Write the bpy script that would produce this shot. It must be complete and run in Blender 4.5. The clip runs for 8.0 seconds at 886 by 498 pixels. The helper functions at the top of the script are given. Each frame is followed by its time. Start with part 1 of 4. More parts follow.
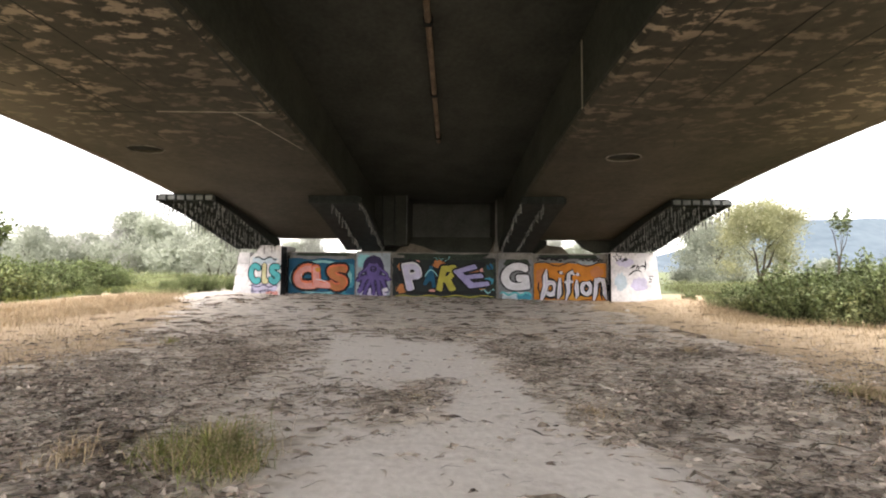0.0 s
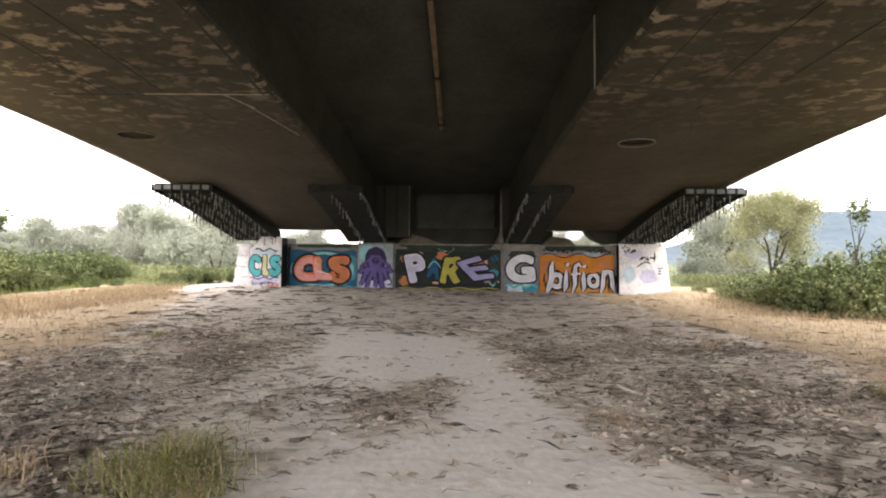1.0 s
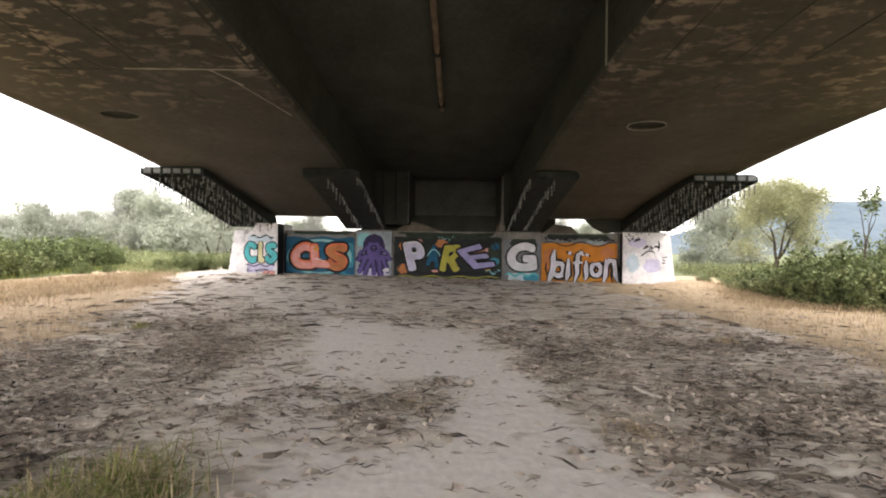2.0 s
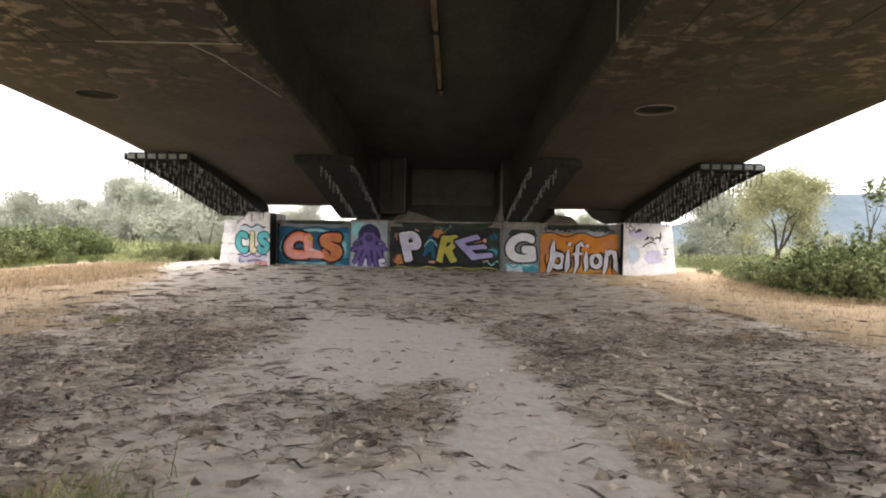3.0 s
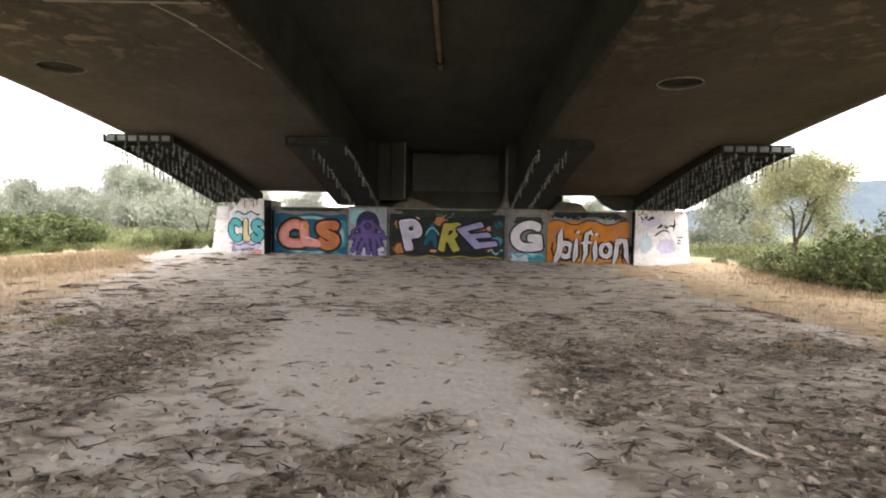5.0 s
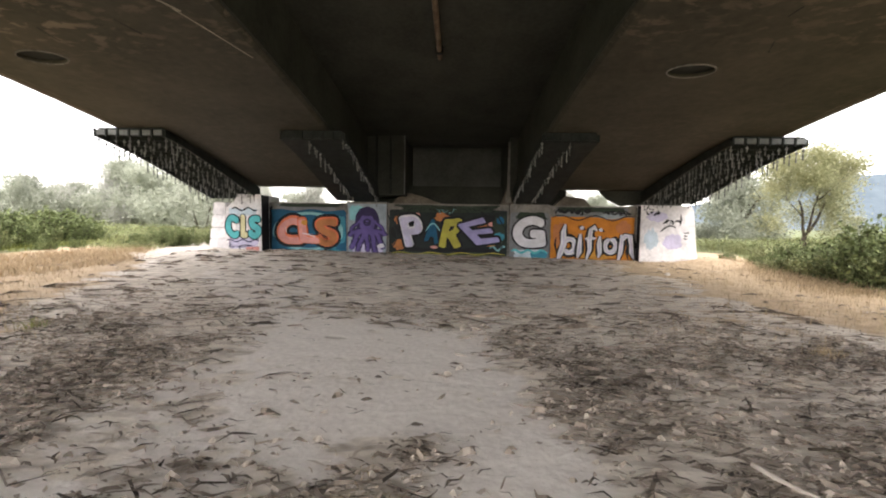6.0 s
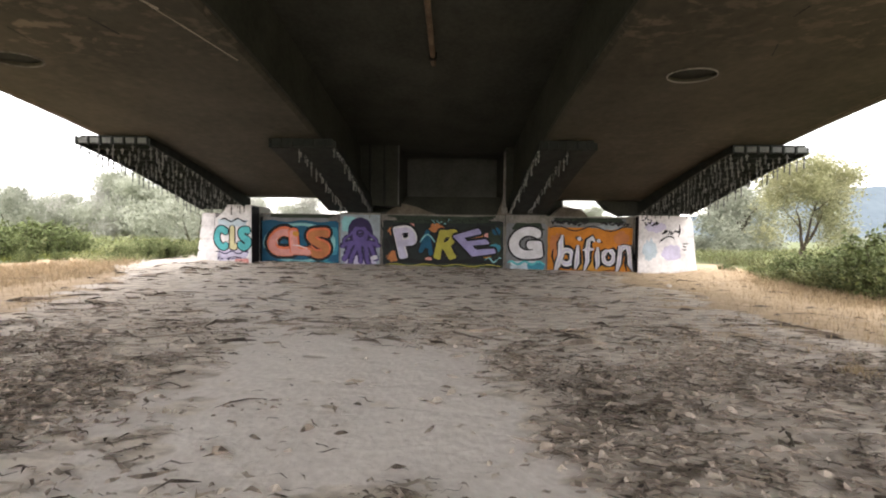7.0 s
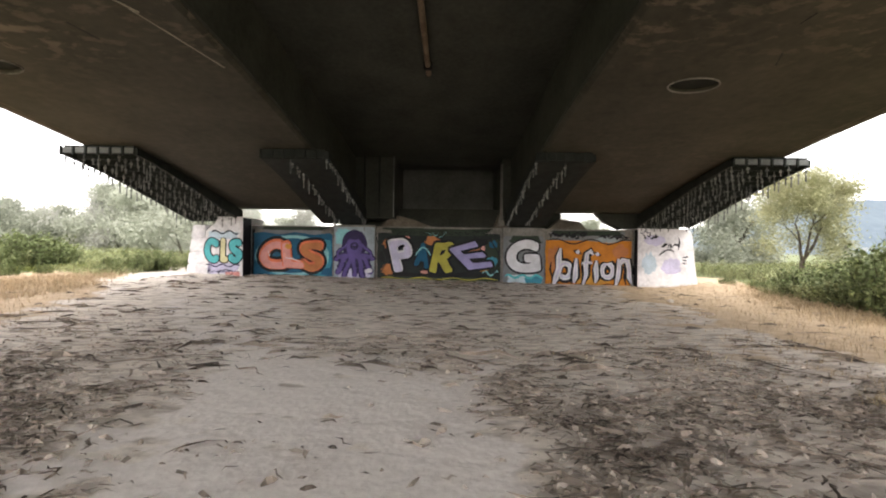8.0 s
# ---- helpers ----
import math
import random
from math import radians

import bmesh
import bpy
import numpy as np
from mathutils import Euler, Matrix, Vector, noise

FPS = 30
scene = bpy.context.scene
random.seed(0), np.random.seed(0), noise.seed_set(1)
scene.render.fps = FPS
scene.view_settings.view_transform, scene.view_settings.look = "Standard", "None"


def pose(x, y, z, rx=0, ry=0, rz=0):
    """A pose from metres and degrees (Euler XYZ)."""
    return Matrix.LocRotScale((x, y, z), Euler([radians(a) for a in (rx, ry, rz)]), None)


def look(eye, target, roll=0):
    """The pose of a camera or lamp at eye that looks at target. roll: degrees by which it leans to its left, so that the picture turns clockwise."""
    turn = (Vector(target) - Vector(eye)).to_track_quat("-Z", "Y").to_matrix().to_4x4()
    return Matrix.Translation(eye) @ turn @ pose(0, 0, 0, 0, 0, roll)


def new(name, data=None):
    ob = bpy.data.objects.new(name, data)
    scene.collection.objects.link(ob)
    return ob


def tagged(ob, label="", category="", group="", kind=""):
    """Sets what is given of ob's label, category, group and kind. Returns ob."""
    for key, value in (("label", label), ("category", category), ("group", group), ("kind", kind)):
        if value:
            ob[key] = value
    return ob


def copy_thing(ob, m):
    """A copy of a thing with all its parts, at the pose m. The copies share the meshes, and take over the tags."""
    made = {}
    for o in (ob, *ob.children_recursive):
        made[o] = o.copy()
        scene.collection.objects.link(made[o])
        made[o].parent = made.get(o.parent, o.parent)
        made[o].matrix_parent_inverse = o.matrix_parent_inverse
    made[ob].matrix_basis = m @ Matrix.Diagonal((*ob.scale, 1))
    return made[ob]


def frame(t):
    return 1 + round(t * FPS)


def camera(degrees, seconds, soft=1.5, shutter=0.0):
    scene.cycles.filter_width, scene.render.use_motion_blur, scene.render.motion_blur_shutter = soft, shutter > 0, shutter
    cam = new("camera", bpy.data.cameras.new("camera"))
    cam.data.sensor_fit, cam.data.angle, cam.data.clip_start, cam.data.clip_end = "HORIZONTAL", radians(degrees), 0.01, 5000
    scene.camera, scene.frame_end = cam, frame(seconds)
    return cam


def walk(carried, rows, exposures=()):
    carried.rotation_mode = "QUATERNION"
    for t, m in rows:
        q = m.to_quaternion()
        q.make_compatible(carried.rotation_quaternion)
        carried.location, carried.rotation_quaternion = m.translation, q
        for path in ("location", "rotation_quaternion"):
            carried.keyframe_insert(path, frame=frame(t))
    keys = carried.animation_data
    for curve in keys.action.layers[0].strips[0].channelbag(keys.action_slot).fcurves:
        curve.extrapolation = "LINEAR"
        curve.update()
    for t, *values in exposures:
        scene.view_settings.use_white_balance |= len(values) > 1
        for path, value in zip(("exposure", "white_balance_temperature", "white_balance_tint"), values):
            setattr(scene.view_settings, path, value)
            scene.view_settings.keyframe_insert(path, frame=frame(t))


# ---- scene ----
cam = camera(96.5, 8.0, soft=2.0)
PATH = [
    (0, (0.116, 0.042, 1.522), (0.1, 2.039, 1.63), 0.4),
    (0.5, (0.119, 0.299, 1.509), (0.095, 2.297, 1.601), 0.3),
    (1, (0.136, 0.561, 1.484), (0.1, 2.56, 1.554), 0.4),
    (1.5, (0.147, 0.809, 1.5), (0.105, 2.808, 1.536), 0.6),
    (3, (0.086, 1.577, 1.447), (0.07, 3.577, 1.411), 0.9),
    (3.5, (0.134, 1.851, 1.476), (0.106, 3.85, 1.407), 0.9),
    (4, (0.167, 2.071, 1.499), (0.128, 4.068, 1.397), 0.9),
    (4.5, (0.175, 2.33, 1.477), (0.144, 4.328, 1.385), 1.0),
    (6, (0.246, 2.967, 1.504), (0.2, 4.963, 1.381), 0.8),
    (6.5, (0.299, 3.21, 1.485), (0.256, 5.207, 1.383), 0.7),
    (7, (0.296, 3.434, 1.433), (0.269, 5.433, 1.373), 0.7),
    (7.5, (0.314, 3.636, 1.456), (0.301, 5.635, 1.428), 0.8),
    (8, (0.357, 3.833, 1.478), (0.343, 5.833, 1.479), 0.8),
]
EXPOSURE = [(0, 2.22), (1.5, 2.16), (3.0, 2.02), (3.5, 1.95), (4.1, 1.94), (4.5, 2.12), (8, 2.15)]
walk(cam, [(t, look(eye, target, roll)) for t, eye, target, roll in PATH], EXPOSURE)

# ---- world, sun, exposure ----
world = bpy.data.worlds.new("sky")
scene.world = world
world.use_nodes = True
wn = world.node_tree
sky = wn.nodes.new("ShaderNodeTexSky")
sky.sky_type = "NISHITA"
sky.sun_disc = False
sky.sun_elevation, sky.sun_rotation = radians(40), radians(218)
sky.air_density, sky.dust_density, sky.ozone_density = 1.0, 2.0, 1.0
haze = wn.nodes.new("ShaderNodeMix")
haze.data_type = "RGBA"
haze.inputs["Factor"].default_value = 0.75
haze.inputs["B"].default_value = (6.95, 6.45, 6.15, 1)
wn.links.new(sky.outputs[0], haze.inputs["A"])
wn.nodes["Background"].inputs[1].default_value = 0.15
wn.links.new(haze.outputs["Result"], wn.nodes["Background"].inputs[0])
sun = new("sun", bpy.data.lights.new("sun", "SUN"))
sun.data.energy, sun.data.angle, sun.data.color = 0.6, radians(20), (1.0, 0.94, 0.85)
sun.matrix_world = look((26, -33, 35), (0, 0, 0))


# ---- materials ----
def material(name, dark, light, scale=4.0, fine=40.0, rough=0.85, bump=0.3, metal=0.0, rnd=0.0, stretch=(1, 1, 1), each=0.0, low=0.35, high=0.65):
    """Two-tone noise at two scales with relief; rnd varies loose pieces of one mesh, each varies whole objects."""
    m = bpy.data.materials.new(name)
    m.use_nodes = True
    n, l = m.node_tree.nodes, m.node_tree.links
    b = n["Principled BSDF"]
    b.inputs["Roughness"].default_value, b.inputs["Metallic"].default_value = rough, metal
    b.inputs["Specular IOR Level"].default_value = 0.2
    co, mp = n.new("ShaderNodeTexCoord"), n.new("ShaderNodeMapping")
    mp.inputs["Scale"].default_value = stretch
    l.new(co.outputs["Object"], mp.inputs[0])
    big, small = n.new("ShaderNodeTexNoise"), n.new("ShaderNodeTexNoise")
    big.inputs["Scale"].default_value, small.inputs["Scale"].default_value = scale, fine
    big.inputs["Detail"].default_value = small.inputs["Detail"].default_value = 5
    l.new(mp.outputs[0], big.inputs["Vector"]), l.new(mp.outputs[0], small.inputs["Vector"])
    mixf = n.new("ShaderNodeMath")
    mixf.operation = "MULTIPLY_ADD"
    mixf.inputs[1].default_value = 0.4
    l.new(small.outputs[0], mixf.inputs[0])
    s2 = n.new("ShaderNodeMath")
    s2.operation = "MULTIPLY"
    s2.inputs[1].default_value = 0.6
    l.new(big.outputs[0], s2.inputs[0]), l.new(s2.outputs[0], mixf.inputs[2])
    ramp = n.new("ShaderNodeValToRGB")
    ramp.color_ramp.elements[0].position, ramp.color_ramp.elements[1].position = low, high
    ramp.color_ramp.elements[0].color, ramp.color_ramp.elements[1].color = (*dark, 1), (*light, 1)
    l.new(mixf.outputs[0], ramp.inputs[0])
    out = ramp.outputs[0]
    for amount, node, socket in ((rnd, "ShaderNodeNewGeometry", "Random Per Island"), (each, "ShaderNodeObjectInfo", "Random")):
        if amount:
            src, hsv, mr = n.new(node), n.new("ShaderNodeHueSaturation"), n.new("ShaderNodeMapRange")
            mr.inputs["To Min"].default_value, mr.inputs["To Max"].default_value = 1 - amount, 1 + amount
            l.new(src.outputs[socket], mr.inputs[0]), l.new(mr.outputs[0], hsv.inputs["Value"])
            l.new(out, hsv.inputs["Color"])
            out = hsv.outputs[0]
    l.new(out, b.inputs["Base Color"])
    if bump:
        bp = n.new("ShaderNodeBump")
        bp.inputs["Strength"].default_value, bp.inputs["Distance"].default_value = bump, 0.02
        l.new(mixf.outputs[0], bp.inputs["Height"]), l.new(bp.outputs[0], b.inputs["Normal"])
    return m


def soffit_material():
    """Brown dirty concrete with pale flaked patches, drawn-out streaks and faint board lines."""
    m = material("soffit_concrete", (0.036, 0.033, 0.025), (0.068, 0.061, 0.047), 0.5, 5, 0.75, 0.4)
    n, l = m.node_tree.nodes, m.node_tree.links
    b = n["Principled BSDF"]
    base = b.inputs["Base Color"].links[0].from_socket
    co, mp = n.new("ShaderNodeTexCoord"), n.new("ShaderNodeMapping")
    mp.inputs["Scale"].default_value = (0.7, 1.3, 1)
    mp.inputs["Rotation"].default_value = (0, 0, radians(12))
    l.new(co.outputs["Object"], mp.inputs[0])
    flakes, zone = n.new("ShaderNodeTexNoise"), n.new("ShaderNodeTexNoise")
    flakes.inputs["Scale"].default_value, flakes.inputs["Detail"].default_value, flakes.inputs["Distortion"].default_value = 3.0, 10, 0.25
    flakes.inputs["Roughness"].default_value = 0.62
    zone.inputs["Scale"].default_value, zone.inputs["Detail"].default_value = 0.22, 2
    l.new(mp.outputs[0], flakes.inputs["Vector"]), l.new(co.outputs["Object"], zone.inputs["Vector"])
    r1, r2, mul = n.new("ShaderNodeMapRange"), n.new("ShaderNodeMapRange"), n.new("ShaderNodeMath")
    r1.inputs["From Min"].default_value, r1.inputs["From Max"].default_value = 0.52, 0.6
    r2.inputs["From Min"].default_value, r2.inputs["From Max"].default_value = 0.44, 0.6
    r2.inputs["To Min"].default_value, r2.inputs["To Max"].default_value = 0.25, 0.9
    mul.operation = "MULTIPLY"
    l.new(flakes.outputs[0], r1.inputs[0]), l.new(zone.outputs[0], r2.inputs[0])
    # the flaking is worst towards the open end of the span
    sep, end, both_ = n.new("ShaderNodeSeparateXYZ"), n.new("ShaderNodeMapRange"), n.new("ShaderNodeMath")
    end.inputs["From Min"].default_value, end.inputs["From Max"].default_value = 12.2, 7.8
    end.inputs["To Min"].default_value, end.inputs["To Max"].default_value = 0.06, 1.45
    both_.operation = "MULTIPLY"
    l.new(co.outputs["Object"], sep.inputs[0]), l.new(sep.outputs[1], end.inputs[0])
    l.new(r2.outputs[0], both_.inputs[0]), l.new(end.outputs[0], both_.inputs[1])
    l.new(r1.outputs[0], mul.inputs[0]), l.new(both_.outputs[0], mul.inputs[1])
    # paler concrete along each girder's outer edge, partly edge light put into colour
    away, band, edge_light = n.new("ShaderNodeMath"), n.new("ShaderNodeMapRange"), n.new("ShaderNodeMath")
    away.operation, edge_light.operation = "ABSOLUTE", "MULTIPLY"
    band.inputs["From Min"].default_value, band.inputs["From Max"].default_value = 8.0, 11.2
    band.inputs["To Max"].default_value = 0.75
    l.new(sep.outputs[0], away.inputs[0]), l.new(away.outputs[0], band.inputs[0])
    l.new(band.outputs[0], edge_light.inputs[0]), l.new(end.outputs[0], edge_light.inputs[1])
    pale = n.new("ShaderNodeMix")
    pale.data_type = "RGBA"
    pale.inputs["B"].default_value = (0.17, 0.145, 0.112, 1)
    l.new(edge_light.outputs[0], pale.inputs["Factor"]), l.new(base, pale.inputs["A"])
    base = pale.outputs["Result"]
    mix = n.new("ShaderNodeMix")
    mix.data_type = "RGBA"
    mix.inputs["B"].default_value = (0.31, 0.25, 0.188, 1)
    l.new(mul.outputs[0], mix.inputs["Factor"]), l.new(base, mix.inputs["A"])
    l.new(mix.outputs["Result"], b.inputs["Base Color"])
    return m


def ground_material():
    """Pale sand where it is trodden, grey-brown litter soil, straw and green, by the sheet's own zones."""
    m = bpy.data.materials.new("ground_soil")
    m.use_nodes = True
    n, l = m.node_tree.nodes, m.node_tree.links
    b = n["Principled BSDF"]
    b.inputs["Roughness"].default_value = 0.95
    co = n.new("ShaderNodeTexCoord")

    def tex(scale, detail=6, stretch=(1, 1, 1), distort=0.0):
        mp, t = n.new("ShaderNodeMapping"), n.new("ShaderNodeTexNoise")
        mp.inputs["Scale"].default_value = stretch
        t.inputs["Scale"].default_value, t.inputs["Detail"].default_value, t.inputs["Distortion"].default_value = scale, detail, distort
        l.new(co.outputs["Object"], mp.inputs[0]), l.new(mp.outputs[0], t.inputs["Vector"])
        return t.outputs[0]

    def ramp(src, lo, hi, dark, light):
        r = n.new("ShaderNodeValToRGB")
        r.color_ramp.elements[0].position, r.color_ramp.elements[1].position = lo, hi
        r.color_ramp.elements[0].color, r.color_ramp.elements[1].color = (*dark, 1), (*light, 1)
        l.new(src, r.inputs[0])
        return r.outputs[0]

    def zone(name, noise_src, amount, lo, hi):
        a, ma, mr = n.new("ShaderNodeAttribute"), n.new("ShaderNodeMath"), n.new("ShaderNodeMapRange")
        a.attribute_name = name
        ma.operation, ma.inputs[1].default_value = "MULTIPLY_ADD", amount
        l.new(noise_src, ma.inputs[0]), l.new(a.outputs["Fac"], ma.inputs[2])
        mr.inputs["From Min"].default_value, mr.inputs["From Max"].default_value = lo + amount / 2, hi + amount / 2
        l.new(ma.outputs[0], mr.inputs[0])
        return mr.outputs[0]

    def over(fac, below, above):
        x = n.new("ShaderNodeMix")
        x.data_type = "RGBA"
        l.new(fac, x.inputs["Factor"]), l.new(below, x.inputs["A"]), l.new(above, x.inputs["B"])
        return x.outputs["Result"]

    mid, fine, wide = tex(2.7, 12, (0.75, 1.3, 1), 0.3), tex(14, 6), tex(0.35, 4)
    soil = ramp(tex(4.6, 13, (0.55, 1.5, 1), 0.7), 0.34, 0.58, (0.345, 0.298, 0.247), (0.70, 0.632, 0.545))
    sand = ramp(fine, 0.3, 0.7, (0.63, 0.575, 0.52), (0.75, 0.695, 0.64))
    straw = ramp(tex(3.5, 7), 0.32, 0.68, (0.37, 0.275, 0.172), (0.55, 0.42, 0.275))
    green = ramp(tex(1.2, 7), 0.35, 0.65, (0.07, 0.09, 0.03), (0.16, 0.185, 0.075))
    col = over(zone("sand", mid, 3.2, 0.38, 0.62), soil, sand)
    col = over(zone("straw", tex(1.3, 10, (0.8, 1.2, 1), 0.4), 1.7, 0.4, 0.7), col, straw)
    col = over(zone("green", wide, 0.8, 0.4, 0.6), col, green)
    l.new(col, b.inputs["Base Color"])
    bp = n.new("ShaderNodeBump")
    bp.inputs["Strength"].default_value, bp.inputs["Distance"].default_value = 0.6, 0.04
    add = n.new("ShaderNodeMath")
    add.operation, add.inputs[1].default_value = "MULTIPLY_ADD", 0.35
    l.new(fine, add.inputs[0]), l.new(mid, add.inputs[2]), l.new(add.outputs[0], bp.inputs["Height"])
    l.new(bp.outputs[0], b.inputs["Normal"])
    return m


def thin(m, share=0.45):
    """Lets light through a leaf: its own colour, part of it passed on to the far side."""
    n, l = m.node_tree.nodes, m.node_tree.links
    b, out = n["Principled BSDF"], n["Material Output"]
    t, mix = n.new("ShaderNodeBsdfTranslucent"), n.new("ShaderNodeMixShader")
    mix.inputs[0].default_value = share
    l.new(b.inputs["Base Color"].links[0].from_socket, t.inputs["Color"])
    l.new(b.outputs[0], mix.inputs[1]), l.new(t.outputs[0], mix.inputs[2]), l.new(mix.outputs[0], out.inputs["Surface"])
    return m


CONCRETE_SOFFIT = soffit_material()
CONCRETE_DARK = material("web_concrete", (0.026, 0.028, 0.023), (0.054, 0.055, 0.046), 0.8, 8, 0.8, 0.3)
CONCRETE_GREY = material("grey_concrete", (0.07, 0.073, 0.066), (0.12, 0.122, 0.112), 1.0, 9, 0.85, 0.3)
CONCRETE_LIME = material("lime_streak", (0.22, 0.20, 0.16), (0.34, 0.31, 0.26), 3, 20, 0.85, 0.3)
EDGE = material("pale_brown_concrete", (0.07, 0.058, 0.045), (0.17, 0.145, 0.115), 1.5, 14, 0.8, 0.3)
CONCRETE_PALE = material("whitewashed_concrete", (0.46, 0.45, 0.47), (0.80, 0.78, 0.79), 1.1, 7, 0.85, 0.3)
STEEL = material("dark_steel", (0.012, 0.014, 0.013), (0.03, 0.033, 0.03), 3, 20, 0.7, 0.2, 0.3)
STEEL_GREY = material("grey_steel_panel", (0.08, 0.083, 0.08), (0.16, 0.165, 0.16), 3, 20, 0.6, 0.2, 0.3)
ROD = material("galvanised_rod", (0.07, 0.07, 0.068), (0.2, 0.2, 0.19), 6, 40, 0.5, 0.1, 0.3, each=0.4)
WALL = material("wall_concrete", (0.085, 0.078, 0.07), (0.23, 0.215, 0.2), 1.4, 9, 0.85, 0.3)
PIPE = material("rusty_pipe", (0.08, 0.055, 0.038), (0.19, 0.145, 0.10), 3, 25, 0.7, 0.3)
GROUND = ground_material()
LEAF = material("shrub_leaf", (0.05, 0.07, 0.026), (0.21, 0.245, 0.108), 0.8, 6, 0.8, 0.0, rnd=0.5, each=0.2)
LEAF_PALE = material("meadow_leaf", (0.13, 0.158, 0.064), (0.315, 0.335, 0.168), 0.5, 5, 0.75, 0.0, rnd=0.35, each=0.2)
LEAF_YELLOW = thin(material("yellow_green_leaf", (0.27, 0.28, 0.15), (0.42, 0.41, 0.25), 0.5, 5, 0.8, 0.0, rnd=0.16))
# paler leaf colours for distant trees: air haze put into the colour
LEAF_HAZE = thin(material("haze_pale_leaf", (0.31, 0.33, 0.265), (0.43, 0.45, 0.375), 0.2, 2, 0.9, 0.0, rnd=0.07, each=0.1))
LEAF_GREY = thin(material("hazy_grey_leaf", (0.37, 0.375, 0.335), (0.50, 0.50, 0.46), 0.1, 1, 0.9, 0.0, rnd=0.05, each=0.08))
STRAW = material("dry_grass_blade", (0.31, 0.236, 0.145), (0.48, 0.378, 0.245), 2, 9, 0.8, 0.0, rnd=0.35)
GRASS = material("green_grass_blade", (0.10, 0.13, 0.03), (0.27, 0.28, 0.09), 3, 12, 0.7, 0.0, rnd=0.4)
BARK = material("dark_bark", (0.035, 0.028, 0.02), (0.09, 0.075, 0.055), 4, 25, 0.9, 0.4)
LITTER = material("dry_litter", (0.06, 0.048, 0.038), (0.33, 0.275, 0.225), 0.9, 9, 0.95, 0.0, rnd=0.75)
LITTER_PALE = material("brown_leaf_crumbs", (0.2, 0.168, 0.138), (0.56, 0.487, 0.41), 0.9, 9, 0.95, 0.0, rnd=0.3)
TWIG_PALE = material("bleached_stick", (0.45, 0.4, 0.34), (0.62, 0.57, 0.5), 6, 30, 0.85, 0.2)
# the blue of the hills is distance haze painted as base colour
HILL = material("haze_blue_hill", (0.075, 0.10, 0.125), (0.115, 0.145, 0.17), 0.004, 0.03, 0.95, 0.0)


def paint(name, r, g, b, spread=0.22):
    """Sprayed wall paint, a little patchy."""
    r, g, b = 0.74 * r, 0.74 * g, 0.74 * b
    return material("paint_" + name, (r * (1 - spread), g * (1 - spread), b * (1 - spread)), (min(r * (1 + spread), 0.9), min(g * (1 + spread), 0.9), min(b * (1 + spread), 0.9)), 2.2, 16, 0.6, 0.12)


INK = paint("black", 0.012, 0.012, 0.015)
RED = paint("salmon_red", 0.76, 0.19, 0.09)
PINK = paint("pink", 0.72, 0.33, 0.30)
AMBER = paint("amber", 0.62, 0.30, 0.05)
TEAL = paint("dark_teal", 0.012, 0.10, 0.19)
BLUE = paint("mid_blue", 0.05, 0.26, 0.36)
CYAN = paint("pale_cyan", 0.26, 0.55, 0.60)
TURQ = paint("turquoise", 0.10, 0.48, 0.52)
CREAM = paint("cream", 0.66, 0.62, 0.36)
WHITE = paint("off_white", 0.74, 0.73, 0.78)
SILVER = paint("silver", 0.33, 0.38, 0.42)
LILAC = paint("lilac", 0.36, 0.33, 0.60)
PURPLE = paint("purple", 0.12, 0.085, 0.27)
VIOLET = paint("dark_violet", 0.035, 0.025, 0.085)
OLIVE = paint("olive_yellow", 0.44, 0.40, 0.07)
ORANGE = paint("orange", 0.58, 0.21, 0.02)
RUST = paint("rust_orange", 0.50, 0.19, 0.07)
MOSS = paint("moss_green", 0.03, 0.045, 0.03)
DARKTEAL = paint("petrol", 0.018, 0.024, 0.024)
GREYBAND = paint("grey_band", 0.20, 0.205, 0.22)
PALEBLUE = paint("faint_blue", 0.55, 0.66, 0.76)
PALELILAC = paint("faint_lilac", 0.58, 0.55, 0.74)


# ---- building helpers ----
rng = random.Random(7)


def mesh_of(bm, name, mat):
    me = bpy.data.meshes.new(name)
    bm.to_mesh(me)
    bm.free()
    me.materials.append(mat)
    return me


def put(name, me, parent=None, label=""):
    ob = new(name, me)
    if parent is not None:
        ob.parent = parent
        ob.matrix_parent_inverse = Matrix.Translation(-parent.matrix_world.translation) if parent.type != "EMPTY" else Matrix.Translation(-parent.location)
    if label:
        tagged(ob, label)
    return ob


def part(name, bm, mat, parent=None, label=""):
    return put(name, mesh_of(bm, name, mat), parent, label)


def thing(name, at, label, category, group="", kind=""):
    ob = new(name)
    ob.location = at
    ob.empty_display_size = 0.2
    return tagged(ob, label, category, group, kind)


def box(bm, x0, x1, y0, y1, z0, z1, bevel=0.0):
    vs = [bm.verts.new((x, y, z)) for x in (x0, x1) for y in (y0, y1) for z in (z0, z1)]
    fs = [bm.faces.new([vs[i] for i in f]) for f in ((0, 1, 3, 2), (4, 6, 7, 5), (0, 4, 5, 1), (2, 3, 7, 6), (0, 2, 6, 4), (1, 5, 7, 3))]
    if bevel:
        bmesh.ops.bevel(bm, geom=list({e for f in fs for e in f.edges}), offset=bevel, segments=2, affect="EDGES")


